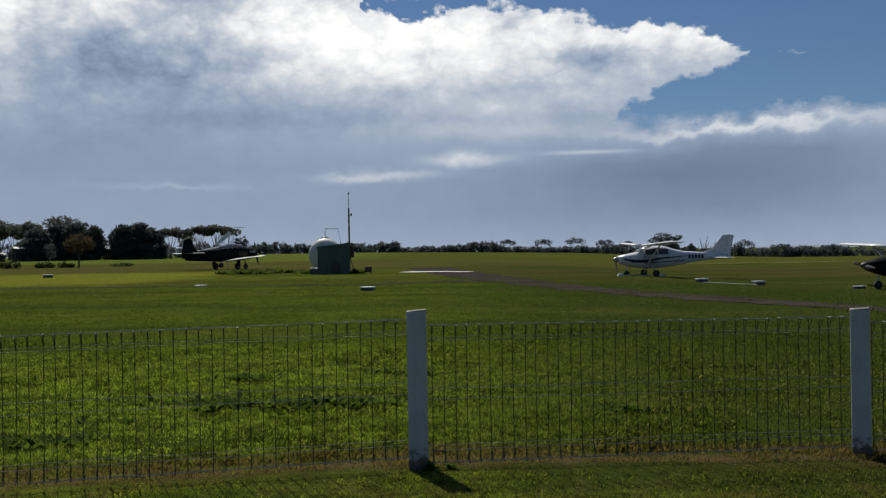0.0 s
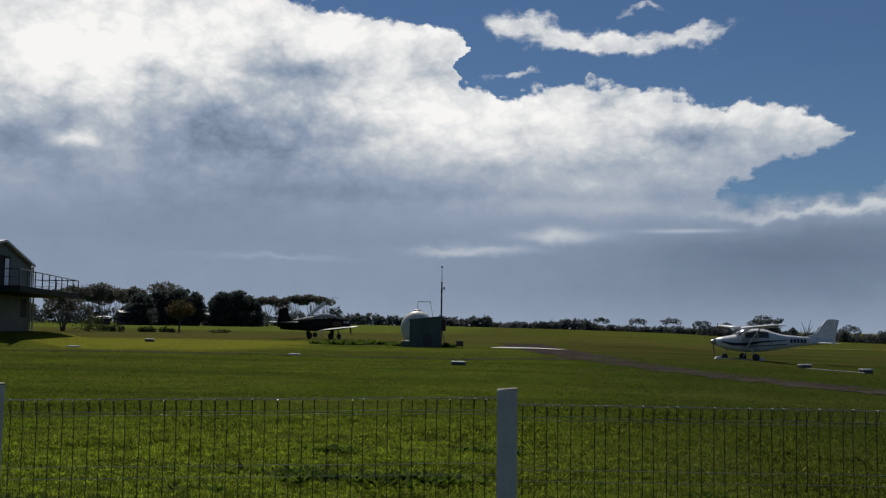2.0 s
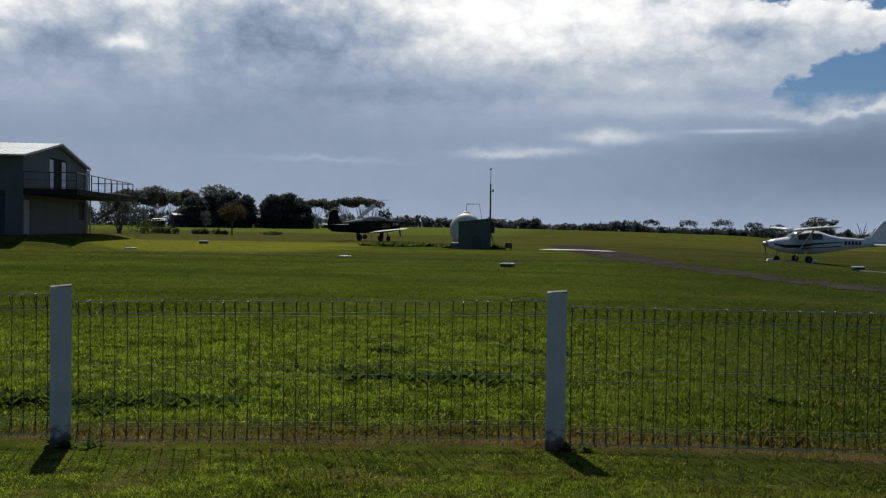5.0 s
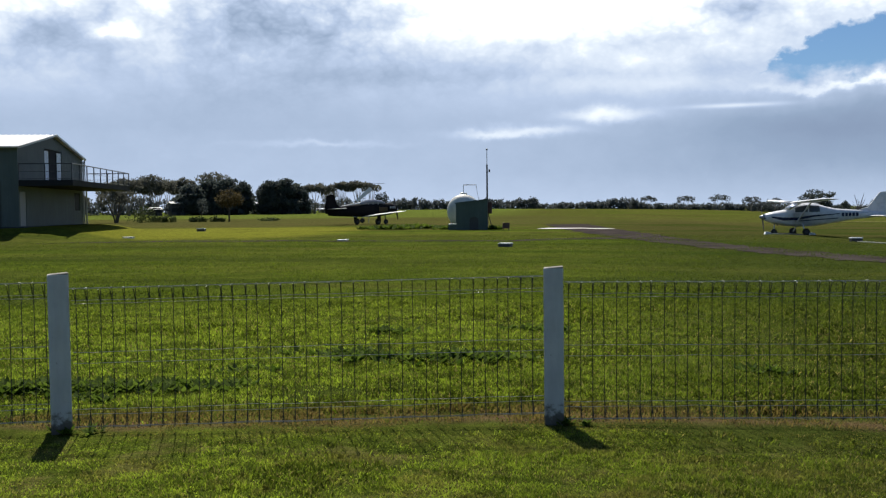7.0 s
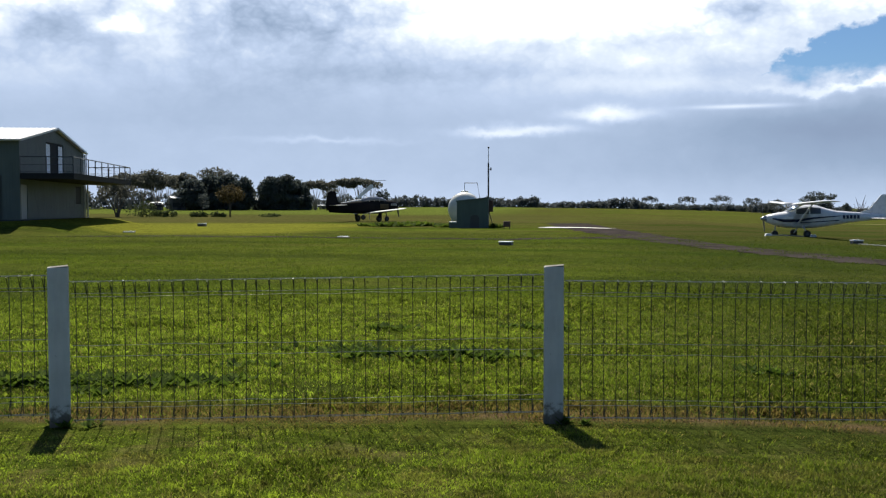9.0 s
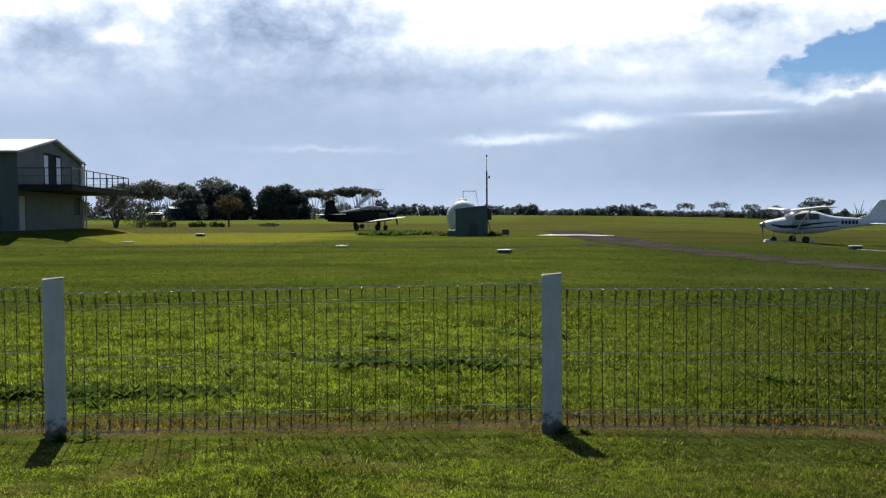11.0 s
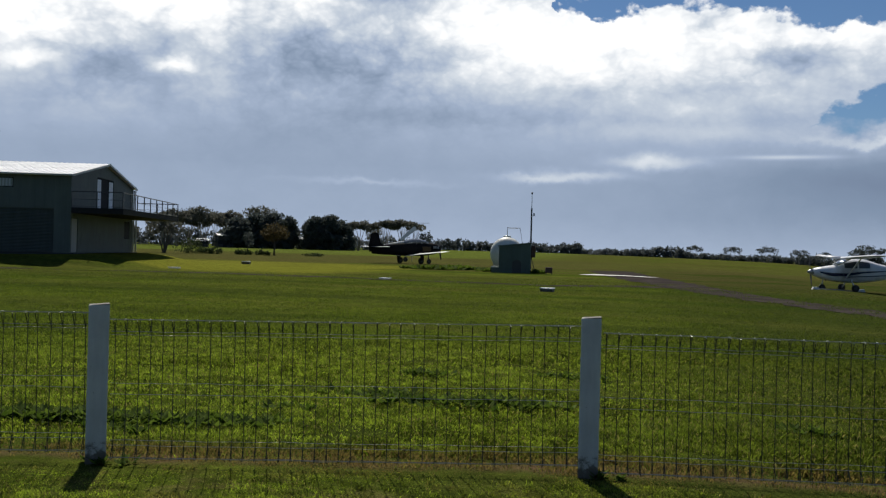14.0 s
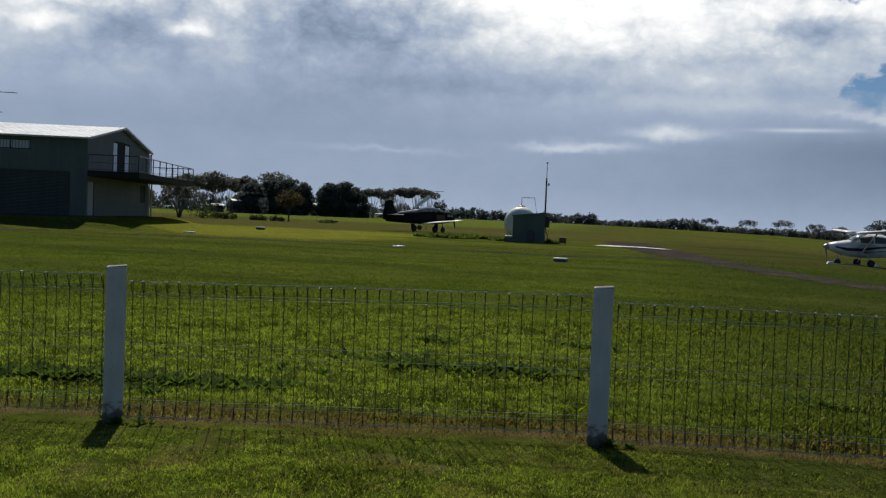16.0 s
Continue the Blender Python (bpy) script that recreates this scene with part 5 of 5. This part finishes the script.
# single trees and bushes nearer by
tree(-27.1, 150, "small multi-stemmed gum tree on the grass", [((-1.2, 0, 4.3), (1.6, 1.2, 1.1)), ((0.6, 0, 4.9), (1.5, 1.2, 1.0)), ((1.7, 0, 3.9), (1.1, 1.0, 1.0)), ((-1.9, 0, 3.3), (0.9, 0.8, 0.8)), ((0.2, 0, 3.7), (1.4, 1.0, 0.8))],
     [((-1.4, 0, 4.0), 0.3, 0.14), ((0.6, 0, 4.6), 0.35, 0.15), ((1.6, 0, 3.7), 0.3, 0.12), ((-0.2, 0.2, 4.2), 0.4, 0.12)], M["leaf_gum"], 1500, 0.26, M["bark"], seed=41)
tree(-20.85, 150, "small round tree with rusty brown foliage", [((0, 0, 4.0), (2.0, 1.7, 1.0)), ((-0.9, 0, 3.2), (1.4, 1.2, 0.9)), ((1.0, 0, 3.3), (1.3, 1.2, 0.9)), ((0, 0, 2.9), (1.5, 1.2, 0.8))],
     [((0, 0, 3.4), 0.5, 0.13), ((0.8, 0, 3.2), 0.5, 0.07), ((-0.8, 0, 3.2), 0.5, 0.07)], M["leaf_rust"], 1600, 0.24, M["bark"], seed=42)
tree(-22.35, 152, "slim young tree with a thin dark stem", [((0, 0, 2.6), (0.7, 0.6, 1.0)), ((0.2, 0, 1.8), (0.5, 0.5, 0.6))], [((0, 0, 2.6), 0.5, 0.08)], M["leaf_dark"], 300, 0.22, M["bark"], seed=43)
for i, (az, w, h) in enumerate(((-26.1, 1.5, 2.0), (-25.5, 1.4, 2.6), (-25.15, 1.2, 1.3), (-24.6, 0.7, 0.9), (-24.15, 0.9, 1.2), (-22.9, 0.6, 0.7), (-22.55, 1.1, 0.8), (-21.7, 0.7, 0.8), (-21.3, 0.5, 0.5), (-18.6, 1.6, 0.5))):
    tree(az, 150, "low scrubby bush at the edge of the field", [((0, 0, h * 0.45), (w, w * 0.8, h * 0.5)), ((w * 0.4, 0, h * 0.35), (w * 0.6, w * 0.6, h * 0.4))], [], M["leaf_bush"], 350, 0.2, M["bark"], "bush", "bush", 50 + i,
         "bushes at the field's edge")

# trees on the far side to the right
tree(12.9, 205, "dark spreading pine with a broken crown", [((0.2, 0, 4.8), (2.4, 1.6, 0.8)), ((1.9, 0, 4.2), (1.5, 1.2, 0.5)), ((-1.3, 0, 3.9), (1.6, 1.2, 0.7)), ((3.2, 0, 4.6), (0.8, 0.7, 0.35)), ((-0.2, 0, 2.6), (2.8, 1.6, 1.0)), ((2.5, 0, 2.9), (1.2, 1, 0.6))],
     [((0.2, 0, 4.6), 0.4, 0.2), ((1.9, 0, 4.0), 0.4, 0.12), ((-1.3, 0, 3.7), 0.4, 0.12), ((3.2, 0, 4.5), 0.4, 0.08)], M["leaf_dark"], 1500, 0.33, M["bark"], seed=61)
tree(14.55, 205, "small dark cone-shaped tree", [((0, 0, 1.0), (1.1, 1, 0.9)), ((0, 0, 1.9), (0.9, 0.8, 0.8)), ((0, 0, 2.7), (0.6, 0.6, 0.6))], [((0, 0, 2.4), 0.5, 0.1)], M["leaf_dark"], 700, 0.26, M["bark"], seed=62)
dead_at = spot(15.25, 205)
dead = thing("dead_tree", pose(dead_at.x, dead_at.y, dead_at.z, 0, 0, -15), "bare dead tree with thin upright branches", "dead tree")
part("trunk", limbs(0.2, [((-0.9, 0, 4.6), 0.35, 0.13), ((-0.3, 0, 3.7), 0.4, 0.09), ((0.9, 0, 5.0), 0.35, 0.13), ((0.5, 0, 4.0), 0.4, 0.08), ((1.2, 0, 3.9), 0.4, 0.08), ((0.1, 0, 3.3), 0.4, 0.08), ((-1.2, 0, 3.3), 0.4, 0.06)], 5), M["bark"], dead)
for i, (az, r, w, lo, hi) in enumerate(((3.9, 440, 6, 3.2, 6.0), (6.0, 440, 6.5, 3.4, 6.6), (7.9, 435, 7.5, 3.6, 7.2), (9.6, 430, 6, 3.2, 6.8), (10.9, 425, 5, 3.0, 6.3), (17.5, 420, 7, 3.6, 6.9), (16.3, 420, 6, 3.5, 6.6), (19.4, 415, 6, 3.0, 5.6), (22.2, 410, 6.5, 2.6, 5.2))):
    umbrella(az, r, w, lo, hi, 2, 70 + i, 700, "leaf_hazed", "far umbrella-shaped gum tree in the boundary row")


def tree_row(az0, az1, r, heights, label, leaves, count, size, seed):
    """A far wood: clumps shoulder to shoulder along an arc, heights given along it."""
    g = random.Random(seed)
    blobs = []
    n = int((az1 - az0) * r / 57.3 / 1.6)
    for i in range(n):
        t = i / max(1, n - 1)
        k = t * (len(heights) - 1)
        a = int(min(k, len(heights) - 2))
        h = (heights[a] + (heights[a + 1] - heights[a]) * (k - a)) * g.uniform(0.72, 1.12)
        p = spot(az0 + (az1 - az0) * t, r + g.uniform(-4, 4))
        for z in (0.22, 0.62):
            blobs.append(((p.x + g.uniform(-0.8, 0.8), p.y, p.z + h * z), (g.uniform(1.2, 2.2), 1.6, h * 0.36)))
    me = quads_mesh("tree_row", leaf_cloud(blobs, count, size, seed), leaves)
    tagged(new("tree_row", me), label, "woodland", kind="stuff")


tree_row(-34, -12, 285, [5.0, 5.0, 5.2, 4.4, 4.4, 4.2, 3.6], "dark scrub under the tree belt", M["leaf_hazed"], 14000, 0.6, 81)
tree_row(-12.3, -7.6, 400, [3.2, 4.0, 4.6, 4.2, 3.4], "dark far woodland along the boundary", M["leaf_hazed"], 5000, 0.7, 82)
tree_row(-7.8, -2.8, 430, [3.4, 3.6, 4.6, 4.6, 4.8], "dark far woodland along the boundary", M["leaf_hazed"], 5000, 0.75, 83)
tree_row(-3.0, 1.2, 445, [2.6, 2.2, 3.0, 3.0, 3.4], "low dark far woodland along the boundary", M["leaf_hazed"], 4000, 0.7, 84)
tree_row(0.8, 3.6, 445, [3.4, 5.0, 5.0, 3.6], "dark far woodland along the boundary", M["leaf_hazed"], 3600, 0.75, 85)
tree_row(3.4, 12.0, 450, [3.0, 2.6, 3.2, 3.4, 4.0, 4.0], "dark far woodland along the boundary", M["leaf_hazed"], 8000, 0.7, 86)
tree_row(12.0, 22.8, 425, [4.0, 4.6, 3.8, 5.0, 3.6, 4.6, 4.4, 3.8], "dark far woodland along the boundary", M["leaf_hazed"], 11000, 0.7, 87)
tree_row(22.8, 32, 430, [3.9, 4.2, 3.9, 4.4], "low far woodland along the boundary", M["leaf_hazed"], 6000, 0.7, 88)
tree_row(-48, -33, 285, [4.0, 5.0, 4.0], "dark scrub beyond the hangar", M["leaf_hazed"], 5000, 0.6, 89)

# a low ridge, with the haze painted in as pale blue
bm = bmesh.new()
top, low = [], []
for i in range(121):
    az = 6 + i * 0.35
    x, y = 3200 * math.sin(radians(az)), 3200 * math.cos(radians(az))
    h = 9.0 * smoothstep(6, 24, az) * (0.85 + 0.3 * noise.noise(Vector((az * 0.25, 0, 0)))) - 3.0
    top.append(bm.verts.new((x * 1.02, y * 1.02, h)))
    low.append(bm.verts.new((x * 0.93, y * 0.93, -8)))
for i in range(120):
    bm.faces.new((low[i], low[i + 1], top[i + 1], top[i]))
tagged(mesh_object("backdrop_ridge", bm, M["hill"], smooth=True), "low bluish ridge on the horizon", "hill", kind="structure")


# ---------------------------------------------------------------- farm buildings among the trees
def farm_building(az, r, w, d, h, rise, label, turn=0):
    p = spot(az, r)
    b = thing("farm_building", pose(p.x, p.y, p.z - 0.05, 0, 0, -az + turn), label, "farm building", "far farm buildings")
    part("wall", box(-w / 2, 0, 0, w / 2, d, h), M["brick"], b)
    part("roof", prism([(-w / 2 - 0.3, -0.4, h - 0.05), (-w / 2 - 0.3, d / 2, h + rise), (-w / 2 - 0.3, d + 0.4, h - 0.05), (-w / 2 - 0.3, d / 2, h + rise - 0.15)], (w + 0.6, 0, 0)), M["roof"], b, "pale metal roof")
    part("door", box(-0.5, -0.03, 0, 0.5, -0.003, 2.1), M["dark_frame"], b)
    for x in (-w * 0.32, w * 0.32):
        win = part("window", box(x - 0.6, -0.04, 0.9, x + 0.6, -0.003, 2.0), M["dark_frame"], b)
        part("pane", box(x - 0.52, -0.06, 0.98, x + 0.52, -0.045, 1.92), M["pane"], win)


farm_building(-23.7, 252, 3.4, 6, 3.2, 0.5, "grey farm shed with a pale metal roof among trees", 8)
farm_building(-25.0, 250, 2.6, 5, 1.7, 0.5, "low farm hut with a pale metal roof", -5)
farm_building(-22.3, 262, 4.0, 5, 3.2, 0.4, "grey farm shed with a pale metal roof among trees", 0)
farm_building(-19.3, 262, 2.4, 5, 2.9, 0.5, "small farm shed with a pale roof between dark trees", 0)


# ---------------------------------------------------------------- grass
def fence_y(x):
    return 6.93 + (0.176 * (x + 0.21) if x < -0.21 else 0.06 * (x + 0.21))


def value_noise(x, y, scale, seed):
    """Smooth noise on arrays."""
    g = np.random.default_rng(seed)
    table = g.random((64, 64))
    u, v = x / scale, y / scale
    i, j = np.floor(u).astype(int), np.floor(v).astype(int)
    fu, fv = u - i, v - j
    fu, fv = fu * fu * (3 - 2 * fu), fv * fv * (3 - 2 * fv)
    a, b = table[i % 64, j % 64], table[(i + 1) % 64, j % 64]
    c, d = table[i % 64, (j + 1) % 64], table[(i + 1) % 64, (j + 1) % 64]
    return (a * (1 - fu) + b * fu) * (1 - fv) + (c * (1 - fu) + d * fu) * fv


GROUND_BY = np.vectorize(ground_z)


def grass(name, count, r0, r1, power, height, width, label, seed, spread=(-40, 29)):
    g = np.random.default_rng(seed)
    az = np.radians(g.uniform(*spread, count))
    r = r0 * (r1 / r0) ** (g.random(count) ** power)
    x, y = r * np.sin(az), r * np.cos(az)
    fy = 6.93 + np.where(x < -0.21, 0.176, 0.06) * (x + 0.21)
    off = y - fy
    patch = 0.5 * value_noise(x, y, 1.1, seed + 1) + 0.3 * value_noise(x, y, 0.35, seed + 2) + 0.2 * value_noise(x, y, 0.12, seed + 3)
    bare = np.abs(off - 0.18) < 0.10 + 0.30 * value_noise(x, y, 0.5, seed + 4)
    keep = (g.random(count) < np.clip((patch - 0.26) * 3.2, 0.10, 1)) & ~(bare & (g.random(count) < 0.6))
    x, y, off, patch, r = x[keep], y[keep], off[keep], patch[keep], r[keep]
    n = len(x)
    h = height * (0.35 + 1.3 * patch ** 1.5) * g.uniform(0.6, 1.3, n) * np.where(off < 0.15, np.where(off > -0.75, 0.3, 0.62), 1.0)
    w = width * g.uniform(0.6, 1.3, n) * np.clip(r / 7, 0.8, 9) ** 0.75
    turn = g.uniform(0, 2 * np.pi, n)
    lean = h * g.uniform(0.1, 0.9, n)
    la = g.uniform(0, 2 * np.pi, n)
    z = GROUND_BY(x, y) - 0.005
    side = np.stack([np.cos(turn) * w / 2, np.sin(turn) * w / 2, np.zeros(n)], 1)
    foot = np.stack([x, y, z], 1)
    knee = foot + np.stack([np.cos(la) * lean * 0.35, np.sin(la) * lean * 0.35, h * 0.55], 1)
    tip = foot + np.stack([np.cos(la) * lean, np.sin(la) * lean, h], 1)
    v = np.stack([foot, knee + side, tip, knee - side], 1).reshape(-1, 3)
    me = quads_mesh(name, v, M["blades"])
    tagged(new(name, me), label, "grass", kind="stuff")


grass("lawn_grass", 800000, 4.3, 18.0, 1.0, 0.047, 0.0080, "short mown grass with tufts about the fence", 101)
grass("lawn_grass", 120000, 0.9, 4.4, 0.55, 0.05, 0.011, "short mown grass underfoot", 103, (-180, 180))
grass("field_grass", 170000, 15.0, 60.0, 1.0, 0.05, 0.0075, "rough field grass with clumps", 102)


def tufts(name, count, r0, r1, height, label, seed):
    """Taller tufts: blades that fan out from one foot."""
    g = np.random.default_rng(seed)
    az = np.radians(g.uniform(-42, 31, count))
    r = r0 * (r1 / r0) ** g.random(count)
    x, y = r * np.sin(az), r * np.cos(az)
    off = y - 6.93 - np.where(x < -0.21, 0.176, 0.06) * (x + 0.21)
    patch = 0.6 * value_noise(x, y, 1.7, seed + 1) + 0.4 * value_noise(x, y, 0.5, seed + 2)
    keep = (patch > 0.5) & (np.abs(off - 0.18) > 0.34) & ((off > 0) | (g.random(count) < 0.2))
    x, y, off, patch = x[keep], y[keep], off[keep], patch[keep]
    n, k = len(x), 8
    foot = np.stack([x, y, GROUND_BY(x, y) - 0.004], 1)[:, None, :] + np.concatenate([g.normal(size=(n, k, 2)) * 0.018, np.zeros((n, k, 1))], 2)
    h = (height * (0.4 + 1.1 * (patch - 0.4) * 2.2) * g.uniform(0.6, 1.3, n) * np.where(off < 0, 0.6, 1.0))[:, None] * g.uniform(0.6, 1.2, (n, k))
    a, out = g.uniform(0, 2 * np.pi, (n, k)), g.uniform(0.15, 0.8, (n, k))
    w = 0.0019 * np.clip(r[keep] / 7, 0.9, 4)[:, None] * g.uniform(0.8, 1.5, (n, k))
    side = np.stack([-np.sin(a) * w, np.cos(a) * w, np.zeros((n, k))], 2)
    knee = foot + np.stack([np.cos(a) * h * out * 0.4, np.sin(a) * h * out * 0.4, h * 0.65], 2)
    tip = foot + np.stack([np.cos(a) * h * out, np.sin(a) * h * out, h * (1.05 - 0.3 * out)], 2)
    v = np.stack([foot - side, foot + side, knee + side, tip, knee - side], 2).reshape(-1, 3)
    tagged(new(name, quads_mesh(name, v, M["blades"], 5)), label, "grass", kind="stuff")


tufts("grass_tufts", 60000, 4.2, 20.0, 0.050, "clumps of longer grass beyond the fence", 121)


def weeds(name, spots, label, mat, seed):
    """Broad-leaved weeds: rosettes of short leaves."""
    g = np.random.default_rng(seed)
    out = []
    for x, y, spread, count, size in spots:
        px_, py_ = g.normal(x, spread, count), g.normal(y, spread * 0.45, count)
        z = GROUND_BY(px_, py_)
        for k in range(7):
            a = g.uniform(0, 2 * np.pi, count)
            s = size * g.uniform(0.5, 1.3, count)
            rise = s * g.uniform(0.3, 1.1, count)
            foot = np.stack([px_, py_, z], 1)
            d = np.stack([np.cos(a) * s, np.sin(a) * s, rise], 1)
            b = np.stack([-np.sin(a) * s * 0.3, np.cos(a) * s * 0.3, np.zeros(count)], 1)
            out.append(np.stack([foot, foot + d * 0.55 + b, foot + d, foot + d * 0.55 - b], 1).reshape(-1, 3))
    me = quads_mesh(name, np.concatenate(out), mat)
    tagged(new(name, me), label, "weeds", kind="stuff")


weeds("weeds", [(-5.3, 7.8, 0.25, 130, 0.085), (-4.7, 7.85, 0.22, 150, 0.085), (-4.1, 7.9, 0.22, 130, 0.085), (-3.5, 8.05, 0.25, 110, 0.085), (-6.2, 7.6, 0.4, 60, 0.076), (-4.2, 7.45, 0.2, 24, 0.068), (-2.6, 10.05, 0.3, 50, 0.085),
                (-1.65, 9.8, 0.35, 90, 0.093), (-1.2, 9.9, 0.3, 70, 0.093), (-2.45, 12.0, 0.15, 26, 0.093), (-0.65, 12.3, 0.2, 26, 0.093), (-3.2, 9.0, 0.2, 16, 0.076), (1.7, 9.6, 0.25, 20, 0.076), (-0.05, 6.95, 0.08, 9, 0.060),
                (-3.6, 6.36, 0.10, 10, 0.060)],
      "dark broad-leaved weeds in the grass by the fence", M["weed"], 111)
weeds("tall_weeds", [(-16.9, 79.0, 0.7, 70, 0.30), (-15.5, 78.2, 0.9, 90, 0.36), (-14.3, 80.0, 0.6, 80, 0.40), (-13.0, 80.5, 0.7, 60, 0.30), (-18.0, 79.5, 0.6, 30, 0.24), (-6.6, 74.2, 0.4, 40, 0.28), (-10.9, 76.0, 0.3, 30, 0.3)],
      "bank of tall dark weeds near the fuel shed", M["weed"], 112)
